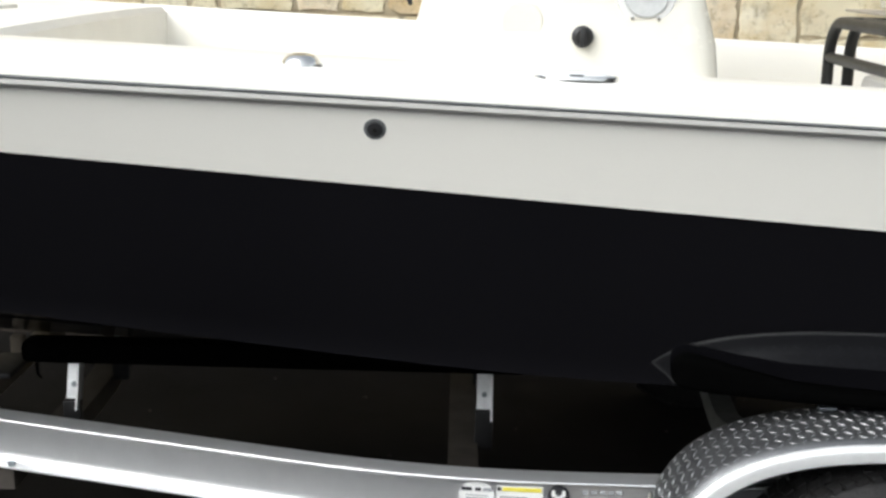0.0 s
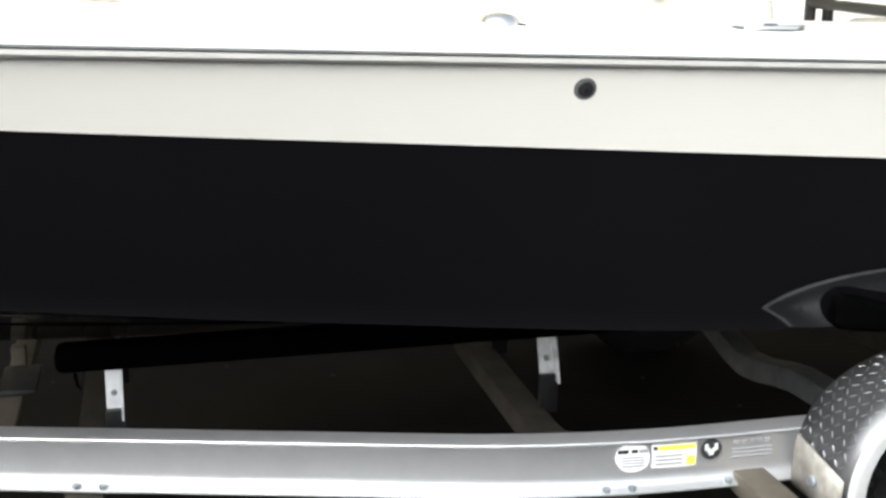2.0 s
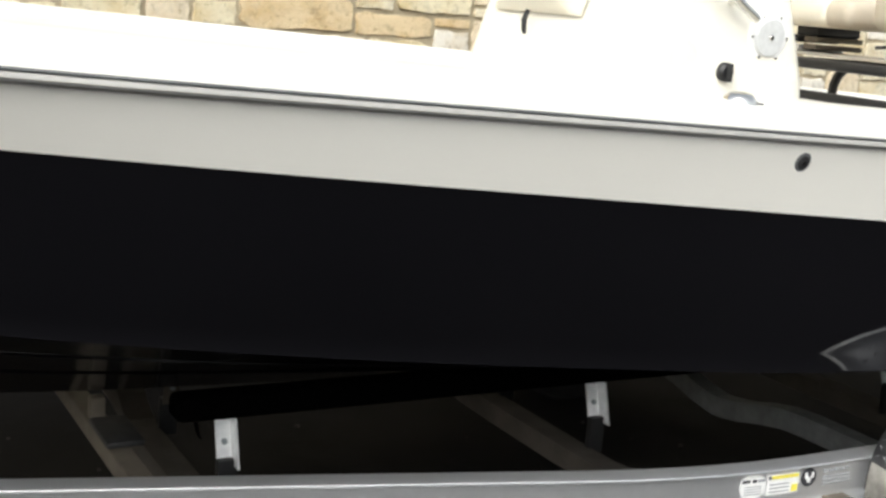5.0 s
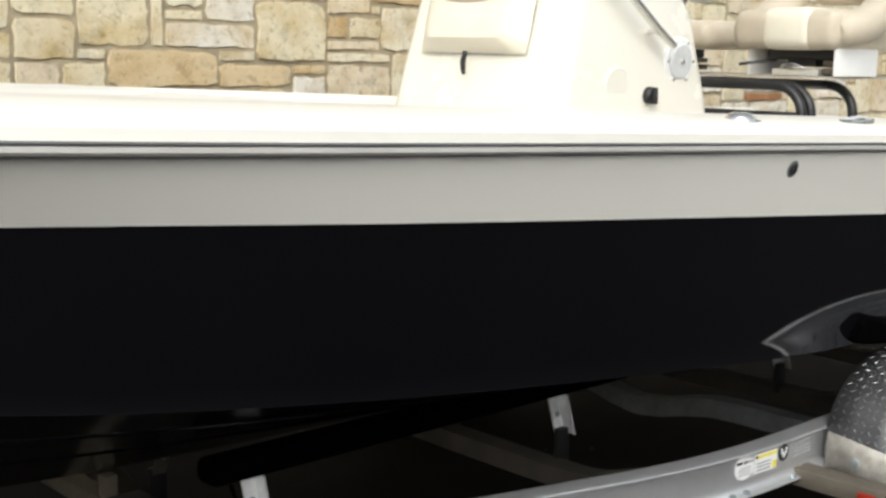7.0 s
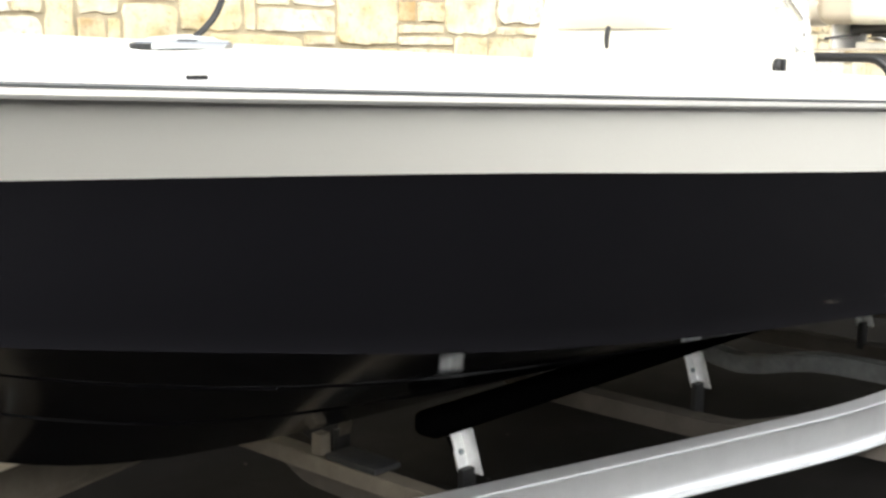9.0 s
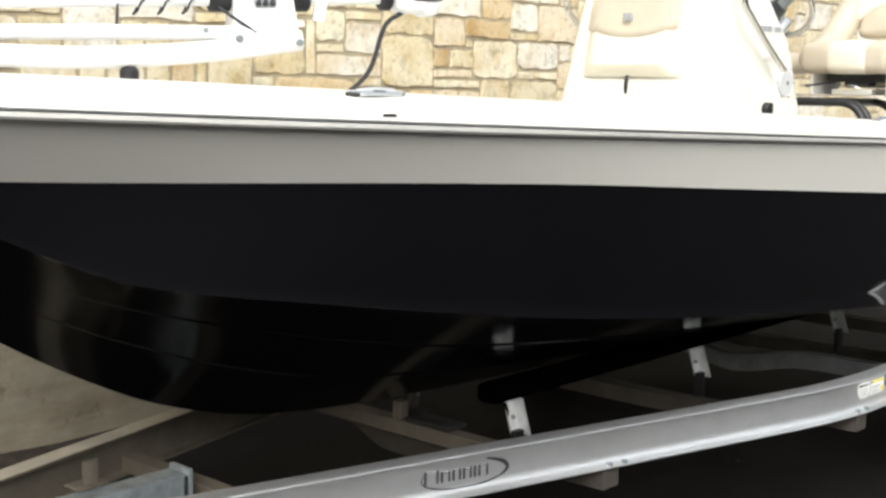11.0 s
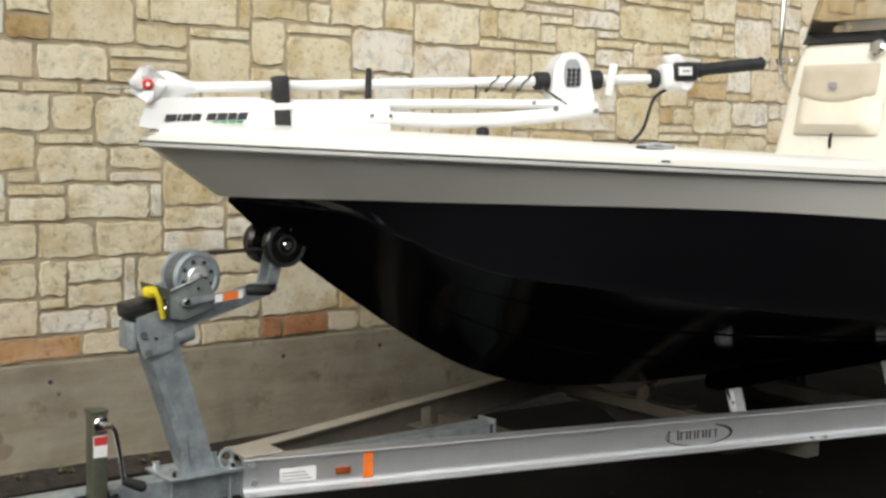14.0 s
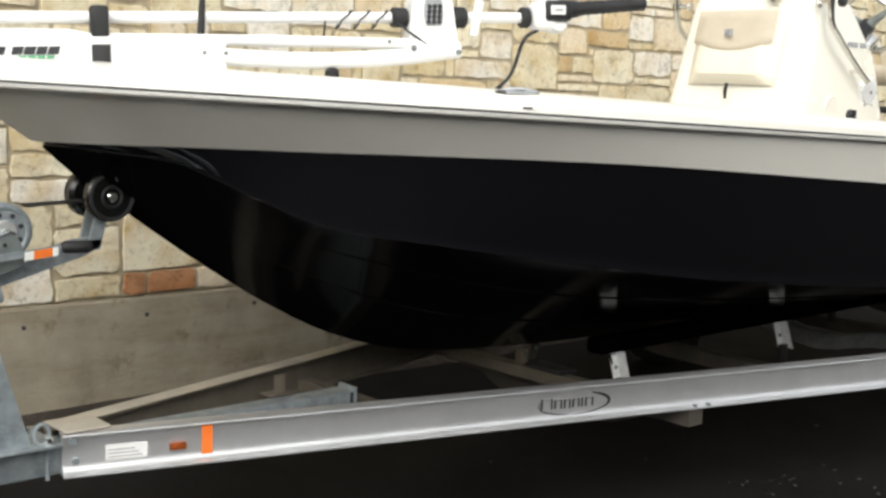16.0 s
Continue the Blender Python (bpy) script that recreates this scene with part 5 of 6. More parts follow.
def bunks():
    for sgn in (-1, 1):
        y = 0.225 * sgn
        bm = bmesh.new()
        box(bm, (-0.935, y - 0.045, 0.560), (2.9, y + 0.045, 0.628), 0.022, segs=3)
        part("bunk", bm, CARPET, trailer, "black carpeted bunk board")
        for px in (-0.792, 0.404, 1.72, 2.65):
            y = 0.205 * sgn
            lean = 0.05 * sgn
            bm = bmesh.new()
            for x0, x1, y0, y1 in ((px - 0.022, px + 0.022, -0.003, 0.003), (px + 0.018, px + 0.023, -0.05 * (-sgn), 0.0)):
                lo, hi = min(y0, y1), max(y0, y1)
                rings = []
                for z, f in ((0.432, 0.8), (0.556, -0.0)):
                    yc = y + lean * f
                    rings.append([(x0, yc + lo, z), (x1, yc + lo, z), (x1, yc + hi, z), (x0, yc + hi, z)])
                loft(bm, rings)
            bmesh.ops.recalc_face_normals(bm, faces=bm.faces)
            # near brackets bright, far ones darker: side shade is put into the colour
            post = part("bunk_post", bm, BRIGHT if sgn < 0 else DULL_ALU, trailer, "angle-iron bunk bracket, bright near, far one coloured as shaded", smooth=False)
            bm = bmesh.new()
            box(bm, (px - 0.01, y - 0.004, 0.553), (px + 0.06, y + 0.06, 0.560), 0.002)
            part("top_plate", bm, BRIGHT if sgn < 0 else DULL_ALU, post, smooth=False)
            bm = bmesh.new()
            disc(bm, (px, y + lean * 0.4 - 0.006, 0.49), (0, 1, 0), 0.008, 0.012, 6)
            part("bolt", bm, GALV, post)
            bm = bmesh.new()
            box(bm, (px - 0.026, y + lean - 0.012, 0.335), (px + 0.026, y + lean + 0.012, 0.45), 0.003)
            part("post_foot", bm, BLACK, post, "dark bracket foot")
        y = 1.05 * sgn
        bm = bmesh.new()
        secs = ((0.790, 0.834, 0.886, 0.024), (0.805, 0.822, 0.900, 0.030), (0.84, 0.816, 0.897, 0.032), (0.93, 0.806, 0.868, 0.032), (1.05, 0.796, 0.836, 0.032), (1.15, 0.790, 0.824, 0.032), (1.30, 0.784, 0.812, 0.032), (1.75, 0.775, 0.802, 0.032))
        loft(bm, [[(x, y + sgn * (q[1] - 1.05), q[2]) for q in round_rect(1.05 - hw, 1.05 + hw, z0, z1, min(0.016, (z1 - z0) * 0.4), 0, 3) for q in [(0, q[0], q[1])]] for x, z0, z1, hw in secs])
        bmesh.ops.recalc_face_normals(bm, faces=bm.faces)
        part("guide_bunk", bm, CARPET, trailer, "black carpeted side guide")
        for px, top in ((1.15, 0.765), (1.60, 0.64)):
            bm = bmesh.new()
            box(bm, (px - 0.02, sgn * 1.0 - 0.012, 0.44), (px + 0.02, sgn * 1.0 + 0.012, top), 0.003)
            part("guide_post", bm, GALV, trailer, smooth=False)
    # pieces of the front bunk end
    bm = bmesh.new()
    tube(bm, [(-0.885, -0.27, 0.565), (-0.88, -0.28, 0.535), (-0.87, -0.275, 0.52)], [0.006, 0.004, 0.002], 6)
    part("loose_carpet", bm, CARPET, trailer)


bunks()


def fender(sgn):
    cx, a, z0, h, p = 1.27, 0.50, 0.46, 0.302, 2.5
    y0, y1 = 0.985, 1.215

    def arc(t, grow=0.0):
        c, s = math.cos(t), math.sin(t)
        return (cx - (a + grow) * math.copysign(abs(c) ** (2 / p), c), z0 + (h + grow) * abs(s) ** (2 / p))
    n = 48
    bm = bmesh.new()
    rows = []
    for i in range(n + 1):
        x, z = arc(math.pi * i / n)
        rows.append([(x, sgn * y, z) for y in (y0, y0 + 0.08, y0 + 0.16, y1)])
    grid(bm, rows, flip=sgn > 0)
    top = part("fender", bm, DIAMOND, trailer, "aluminium tread-plate wheel fender")
    top.modifiers.new("thick", "SOLIDIFY").thickness = 0.004
    bm = bmesh.new()
    rows = []
    for i in range(n + 1):
        rows.append([(arc(math.pi * i / n, g)[0], sgn * (y1 + o), arc(math.pi * i / n, g)[1]) for o, g in ((-0.002, 0.0005), (0.005, -0.001), (0.010, -0.006), (0.012, -0.014), (0.012, -0.034), (0.008, -0.038), (0.0, -0.038))])
    grid(bm, rows, flip=sgn > 0)
    part("fender_lip", bm, LIP, top, "bright rolled fender lip")
    bm = bmesh.new()
    pts = []
    for i in range(n + 1):
        pts.append(arc(math.pi * i / n))
    length = [0.0]
    for q, r in zip(pts, pts[1:]):
        length.append(length[-1] + math.dist(q, r))
    k = 0
    step = 0.0245
    s = 0.03
    while s < length[-1] - 0.02:
        i = max(j for j in range(n) if length[j] <= s)
        f = (s - length[i]) / (length[i + 1] - length[i])
        x = pts[i][0] + (pts[i + 1][0] - pts[i][0]) * f
        z = pts[i][1] + (pts[i + 1][1] - pts[i][1]) * f
        d = Vector((pts[i + 1][0] - pts[i][0], 0, pts[i + 1][1] - pts[i][1])).normalized()
        nor = Vector((-d.z, 0, d.x))
        for j in range(9):
            y = y0 + 0.016 + 0.0245 * j
            if y > y1 - 0.02:
                continue
            ang = radians(45 if (j + k) % 2 else -45)
            u = d * math.cos(ang) + Vector((0, sgn, 0)) * math.sin(ang)
            w = nor.cross(u)
            c = Vector((x, sgn * y, z)) + nor * 0.001
            v = [bm.verts.new(c + u * 0.0105), bm.verts.new(c + w * 0.0011), bm.verts.new(c - u * 0.0105), bm.verts.new(c - w * 0.0011), bm.verts.new(c + u * 0.0065 + nor * 0.0014), bm.verts.new(c - u * 0.0065 + nor * 0.0014)]
            for fc in ((0, 1, 4), (1, 5, 4), (1, 2, 5), (2, 3, 5), (3, 4, 5), (3, 0, 4)):
                bm.faces.new([v[q] for q in fc])
        s += step
        k += 1
    bmesh.ops.recalc_face_normals(bm, faces=bm.faces)
    pat = part("tread_pattern", bm, LOZENGE, top, "raised bright lozenges", smooth=False)
    tagged(pat, kind="stuff")
    # outer skirt, gusset and step bar
    bm = bmesh.new()
    x, z = arc(0.02)
    grid(bm, [[(0.756, sgn * 1.0, 0.425), (0.756, sgn * 1.205, 0.425)], [(0.757, sgn * 1.0, 0.50), (0.757, sgn * 1.205, 0.50)], [(0.764, sgn * 1.0, 0.548), (0.760, sgn * 1.205, 0.52)]])
    g = part("gusset", bm, DUSTY_PLATE, top, "weathered pale steel gusset plate")
    g.modifiers.new("thick", "SOLIDIFY").thickness = 0.006
    bm = bmesh.new()
    disc(bm, (0.752, sgn * 1.10, 0.475), (1, 0, 0), 0.014, 0.012, 16, 0.003)
    part("plate_bolt", bm, GALV, g)
    bm = bmesh.new()
    lo, hi = sorted((sgn * 0.93, sgn * 1.265))
    box(bm, (0.62, lo, 0.405), (0.70, hi, 0.458), 0.004)
    bar = part("step_bar", bm, DULL_ALU, trailer, "aluminium fender support bar")
    bm = bmesh.new()
    lo, hi = sorted((sgn * 1.185, sgn * 1.24))
    box(bm, (0.608, lo, 0.420), (0.622, hi, 0.444), 0.004)
    part("marker_lamp", bm, REDLENS, bar, "small red marker lamp")


fender(-1)
fender(1)


def wheel(sgn):
    c = Vector((1.27, sgn * 1.10, 0.335))
    bm = bmesh.new()
    prof = [(-0.075, 0.20), (-0.095, 0.225), (-0.100, 0.27), (-0.090, 0.312), (-0.075, 0.328), (-0.03, 0.335), (0.03, 0.335), (0.075, 0.328), (0.090, 0.312), (0.100, 0.27), (0.095, 0.225), (0.075, 0.20)]
    n = 64
    rings = [[(c.x + r * math.cos(2 * math.pi * k / n), c.y + o, c.z + r * math.sin(2 * math.pi * k / n)) for o, r in prof] for k in range(n)]
    vs = [[bm.verts.new(p) for p in r] for r in rings]
    for k in range(n):
        for j in range(len(prof) - 1):
            bm.faces.new((vs[k][j], vs[(k + 1) % n][j], vs[(k + 1) % n][j + 1], vs[k][j + 1]))
    bmesh.ops.recalc_face_normals(bm, faces=bm.faces)
    w = part("wheel", bm, TREAD, trailer, "black trailer tyre on a steel rim")
    bm = bmesh.new()
    for k in range(72):
        a = 2 * math.pi * k / 72
        for o, sk in ((-0.062, 0.012), (-0.021, -0.012), (0.021, 0.012), (0.062, -0.012)):
            m = Matrix.Translation(c) @ Matrix.Rotation(-a, 4, "Y") @ Matrix.Translation((0.334, o, 0)) @ Matrix.Rotation(sk * 20, 4, "X")
            box(bm, (-0.004, -0.017, -0.010), (0.006, 0.017, 0.010), m=m)
    part("tread", bm, TREAD, w, smooth=False)
    bm = bmesh.new()
    tube(bm, [(c.x, c.y + sgn * o, c.z) for o in (-0.07, 0.0, 0.02, 0.05, 0.06, 0.085)], [0.2, 0.19, 0.06, 0.06, 0.17, 0.205], 40, caps=False)
    rim = part("rim", bm, GALV, w, "galvanised steel rim")
    bm = bmesh.new()
    disc(bm, c + Vector((0, sgn * 0.06, 0)), (0, 1, 0), 0.045, 0.09, 24, 0.008)
    part("hub_cap", bm, CHROME, rim)


wheel(-1)
wheel(1)
def axle():
    """Dropped axle beam: level at the rails, lower in the middle."""
    bm = bmesh.new()
    pts = [(-1.0, 0.0), (-0.42, 0.0), (-0.32, -0.006), (-0.22, -0.026), (-0.12, -0.052), (-0.03, -0.066), (0.0, -0.068)]
    pts = pts + [(-y, dz) for y, dz in reversed(pts[:-1])]
    loft(bm, [[(1.13, y, 0.435 + dz), (1.20, y, 0.435 + dz), (1.20, y, 0.365 + dz), (1.13, y, 0.365 + dz)] for y, dz in pts])
    bmesh.ops.recalc_face_normals(bm, faces=bm.faces)
    part("axle_beam", bm, AXLE_STEEL, trailer, "galvanised dropped axle beam", smooth=False)
    for sgn in (-1, 1):
        bm = bmesh.new()
        tube(bm, [(1.165, sgn * 0.96, 0.39), (1.22, sgn * 0.98, 0.36), (1.27, sgn * 1.0, 0.335), (1.27, sgn * 1.10, 0.335)], [0.03, 0.03, 0.03, 0.025], 12)
        part("swing_arm", bm, GALV, trailer)


axle()


def tongue():
    bm = bmesh.new()
    box(bm, (-4.9, -0.042, 0.432), (-2.0, 0.042, 0.527), 0.006)
    part("tongue_beam", bm, GALV, trailer, "galvanised steel tongue beam")
    bm = bmesh.new()
    box(bm, (-3.085, -0.075, 0.5595), (-2.94, 0.075, 0.566), 0.002)
    part("tie_plate", bm, DUSTY_ALU, trailer, "dusty tie plate joining the rails")
    bm = bmesh.new()
    box(bm, (-2.000, -0.047, 0.428), (-1.985, 0.047, 0.540), 0.003)
    cap = part("end_flange", bm, GALV, trailer, "galvanised end flange of the tongue")
    bm = bmesh.new()
    box(bm, (-2.012, -0.0475, 0.462), (-2.002, -0.0415, 0.522), 0.001)
    part("flange_slot", bm, INK, cap)
    bm = bmesh.new()
    box(bm, (-2.27, 0.05, 0.40), (-2.225, 0.056, 0.60), 0.002)
    hanger = part("hanger_strap", bm, DULL_ALU, trailer, "dull upright strap beside the tongue")
    bm = bmesh.new()
    box(bm, (-2.30, 0.03, 0.5285), (-2.20, 0.10, 0.534), 0.001)
    part("foot_plate", bm, DULL_ALU, hanger)
    # coupler at the front end
    bm = bmesh.new()
    tube(bm, [(-4.88, 0, 0.50), (-5.1, 0, 0.50), (-5.2, 0, 0.50)], [0.06, 0.06, 0.04], 16)
    part("coupler", bm, GALV, trailer)


tongue()


def slab(bm, pts, y0, y1):
    loft(bm, [[(x, y0, z) for x, z in pts], [(x, y1, z) for x, z in pts]])
    bmesh.ops.recalc_face_normals(bm, faces=bm.faces)


winch_stand = thing("winch_stand", "galvanised winch stand with a strap winch, bolted on the tongue", "winch stand")


def build_stand():
    bm = bmesh.new()
    box(bm, (-3.36, -0.09, 0.527), (-3.10, 0.09, 0.537), 0.002)
    base = part("base_plate", bm, GALV, winch_stand)
    for x in (-3.335, -3.13):
        for y in (-0.07, 0.07):
            bm = bmesh.new()
            disc(bm, (x, y, 0.545), (0, 0, 1), 0.011, 0.02, 6)
            part("nut", bm, CHROME, base)
            bm = bmesh.new()
            tube(bm, [(x, math.copysign(0.051, y), 0.424), (x, math.copysign(0.051, y), 0.562)], 0.007, 8)
            part("clamp_rod", bm, GALV, base)
    bm = bmesh.new()
    slab(bm, [(-3.275, 0.535), (-3.175, 0.535), (-3.315, 0.985), (-3.415, 0.96)], -0.042, 0.042)
    post = part("post", bm, GALV, winch_stand, "slanted galvanised box post", smooth=False)
    bm = bmesh.new()
    slab(bm, [(-3.245, 0.545), (-3.222, 0.545), (-3.362, 0.95), (-3.385, 0.94)], -0.047, -0.041)
    part("post_rib", bm, GALV, post, smooth=False)
    bm = bmesh.new()
    slab(bm, [(-3.305, 0.535), (-3.275, 0.535), (-3.285, 0.66), (-3.30, 0.66)], -0.055, -0.046)
    part("gusset", bm, GALV, post, smooth=False)
    bm = bmesh.new()
    ring = [Vector((-3.15 + 0.023 * math.cos(a), -0.06, 0.567 + 0.030 * math.sin(a))) for a in [2 * math.pi * k / 20 for k in range(21)]]
    tube(bm, ring, 0.006, 8, caps=False)
    part("chain_loop", bm, GALV, winch_stand)
    # head plates
    for y in (-0.056, 0.048):
        bm = bmesh.new()
        slab(bm, [(-3.452, 1.045), (-3.45, 0.985), (-3.43, 0.918), (-3.335, 0.938), (-3.325, 1.015), (-3.35, 1.072)], y, y + 0.008)
        pl = part("head_plate", bm, GALV, winch_stand, smooth=False)
        for x, z in ((-3.430, 0.992), (-3.414, 0.936), (-3.39, 0.978)):
            bm = bmesh.new()
            disc(bm, (x, y - 0.002 if y < 0 else y + 0.010, z), (0, 1, 0), 0.005 if x == -3.39 else 0.012, 0.012, 6)
            part("bolt", bm, BLACK if x == -3.39 else AXLE_STEEL, pl)
    bm = bmesh.new()
    box(bm, (-3.466, -0.045, 0.945), (-3.446, 0.045, 1.03), 0.004)
    part("rear_plate", bm, GALV, winch_stand)
    bm = bmesh.new()
    box(bm, (-0.045, -0.048, -0.022), (0.045, 0.048, 0.024), 0.007, m=pose(-3.428, 0, 1.068, 0, -10, 0))
    part("end_cap", bm, BLACK, winch_stand, "black plastic end cap")
    bm = bmesh.new()
    slab(bm, [(-3.36, 0.974), (-3.0, 1.076), (-2.955, 1.10), (-2.95, 1.122), (-3.01, 1.117), (-3.375, 1.018)], -0.035, 0.035)
    arm = part("arm", bm, GALV, winch_stand, "galvanised arm reaching to the bow", smooth=False)
    bm = bmesh.new()
    tube(bm, [(-3.34, -0.01, 0.962), (-3.25, -0.01, 0.985)], 0.031, 16)
    part("arm_stub", bm, GALV, winch_stand)
    for y in (-0.03, 0.03):
        bm = bmesh.new()
        slab(bm, [(-2.995, 1.09), (-2.955, 1.09), (-2.915, 1.245), (-2.955, 1.25)], y - 0.005, y + 0.005)
        part("roller_arm", bm, GALV, winch_stand, smooth=False)
    bm = bmesh.new()
    disc(bm, (-2.936, 0.0, 1.248), (0, 1, 0), 0.032, 0.08, 24, 0.004)
    part("roller_core", bm, ROLLER, winch_stand)
    for y in (-0.05, 0.066):
        bm = bmesh.new()
        disc(bm, (-2.936, y, 1.248), (0, 1, 0), 0.074, 0.046, 32, 0.012)
        r = part("bow_roller", bm, ROLLER, winch_stand, "black rubber bow roller")
        for rr, th in ((0.066, 0.006), (0.030, 0.005)):
            bm = bmesh.new()
            tube(bm, [(-2.936 + rr * math.cos(2 * math.pi * k / 32), y + math.copysign(0.023, y), 1.248 + rr * math.sin(2 * math.pi * k / 32)) for k in range(33)], th, 8, caps=False)
            part("moulded_rim", bm, RUBBER, r)
        bm = bmesh.new()
        disc(bm, (-2.936, y + math.copysign(0.026, y), 1.248), (0, 1, 0), 0.016, 0.01, 16, 0.003)
        part("axle_bolt", bm, CHROME, r)
    # winch
    bm = bmesh.new()
    slab(bm, [(-3.350, 1.040), (-3.307, 1.032), (-3.205, 1.066), (-3.205, 1.112), (-3.228, 1.158), (-3.248, 1.163), (-3.352, 1.126)], -0.078, -0.072)
    w = part("winch_frame", bm, WINCH_GREY, winch_stand, "galvanised winch frame", smooth=False)
    bm = bmesh.new()
    slab(bm, [(-3.398, 1.146), (-3.350, 1.128), (-3.338, 1.040), (-3.375, 1.046)], -0.074, 0.036)
    part("side_plate", bm, OLIVE, w, "dark olive winch side plate", smooth=False)
    bm = bmesh.new()
    tube(bm, smooth_path([(-3.392, -0.078, 1.105), (-3.374, -0.079, 1.102), (-3.366, -0.079, 1.085), (-3.372, -0.079, 1.070)], 4), 0.0025, 6)
    part("spring_wire", bm, CHROME, w)
    bm = bmesh.new()
    slab(bm, [(-3.36, 1.05), (-3.21, 1.075), (-3.205, 1.125), (-3.235, 1.16), (-3.355, 1.13)], 0.036, 0.044)
    part("back_plate", bm, GALV, w, smooth=False)
    hub = Vector((-3.250, 0, 1.160))

    def ring_part(name, prof, mat, label=""):
        bm = bmesh.new()
        n = 40
        vs = [[bm.verts.new((hub.x + r * math.cos(2 * math.pi * k / n), o, hub.z + r * math.sin(2 * math.pi * k / n))) for o, r in prof] for k in range(n)]
        for k in range(n):
            for j in range(len(prof)):
                bm.faces.new((vs[k][j], vs[(k + 1) % n][j], vs[(k + 1) % n][(j + 1) % len(prof)], vs[k][(j + 1) % len(prof)]))
        bmesh.ops.recalc_face_normals(bm, faces=bm.faces)
        return part(name, bm, mat, w, label)

    reel_mat = material("reel_webbing", (0.13, 0.14, 0.145), 0.7, var=0.3, scale=40, bump=0.3, bump_scale=200)
    ring_part("reel", [(-0.045, 0.040), (-0.045, 0.074), (0.025, 0.074), (0.025, 0.040)], reel_mat, "grey wound strap reel")
    for o in (-0.056, 0.026):
        ring_part("reel_flange", [(o, 0.030), (o, 0.077), (o + 0.002, 0.081), (o + 0.006, 0.081), (o + 0.008, 0.077), (o + 0.008, 0.030)], GALV, "steel reel flange")
    ring_part("flange_rim", [(-0.0605, 0.064), (-0.0605, 0.072), (-0.056, 0.076), (-0.056, 0.060)], GALV)
    bm = bmesh.new()
    disc(bm, (hub.x, -0.058, hub.z), (0, 1, 0), 0.034, 0.014, 30, 0.004)
    part("gear_plate", bm, STEEL, w, "bright steel hub plate")
    bm = bmesh.new()
    disc(bm, (hub.x, -0.068, hub.z), (0, 1, 0), 0.012, 0.014, 6)
    part("hub_nut", bm, GALV, w)
    for k in range(8):
        a = math.pi * k / 4 + 0.3
        bm = bmesh.new()
        disc(bm, (hub.x + 0.049 * math.cos(a), -0.0565, hub.z + 0.049 * math.sin(a)), (0, 1, 0), 0.0075, 0.003, 12)
        part("hole", bm, INK, w)
    bm = bmesh.new()
    disc(bm, (-3.262, -0.081, 1.128), (0, 1, 0), 0.006, 0.012, 6)
    part("frame_bolt", bm, CHROME, w)
    bm = bmesh.new()
    tube(bm, [(-3.352, -0.079, 1.118), (-3.350, -0.080, 1.127), (-3.248, -0.080, 1.164), (-3.230, -0.079, 1.158)], 0.004, 8)
    part("ratchet_wire", bm, CHROME, w)
    bm = bmesh.new()
    disc(bm, (-3.308, -0.088, 1.090), (0, 1, 0), 0.014, 0.034, 16, 0.004)
    part("crank_shaft", bm, CHROME, w)
    bm = bmesh.new()
    slab(bm, [(-3.325, 1.080), (-3.10, 1.104), (-3.095, 1.122), (-3.325, 1.101)], -0.104, -0.098)
    part("crank_arm", bm, GALV, w, "flat galvanised crank arm", smooth=False)
    for u0, u1, mat, nm in ((-3.188, -3.134, ORANGE, "caution_tape"), (-3.214, -3.1885, PAPER, "label"), (-3.1335, -3.117, PAPER, "label")):
        bm = bmesh.new()
        slab(bm, [(u0, 1.0845 + 0.1 * (u0 + 3.2)), (u1, 1.0845 + 0.1 * (u1 + 3.2)), (u1, 1.1085 + 0.1 * (u1 + 3.2)), (u0, 1.1085 + 0.1 * (u0 + 3.2))], -0.107, -0.1035)
        part(nm, bm, mat, w, smooth=False)
    bm = bmesh.new()
    tube(bm, [(-3.105, -0.102, 1.115), (-3.095, -0.104, 1.115), (-3.030, -0.112, 1.112), (-3.02, -0.113, 1.112)], [0.012, 0.018, 0.018, 0.013], 14)
    part("crank_grip", bm, RUBBER, w, "black winch handle grip")
    bm = bmesh.new()
    slab(bm, [(-3.17, 1.222), (-3.00, 1.230), (-3.00, 1.236), (-3.17, 1.228)], -0.02, 0.02)
    part("winch_strap", bm, RUBBER, w, "dark winch strap to the bow eye", smooth=False)
    bm = bmesh.new()
    tube(bm, smooth_path([(-3.42, -0.070, 1.124), (-3.404, -0.078, 1.126), (-3.393, -0.084, 1.105), (-3.387, -0.084, 1.08), (-3.378, -0.082, 1.045)], 5), 0.017, 8, flat=0.5)
    part("safety_strap", bm, YELLOW, winch_stand, "yellow nylon strap")
    bm = bmesh.new()
    soft_block(bm, (-3.436, -0.086, 1.108), (-3.392, -0.05, 1.142), 0.012)
    part("strap_pad", bm, YELLOW, winch_stand)


build_stand()


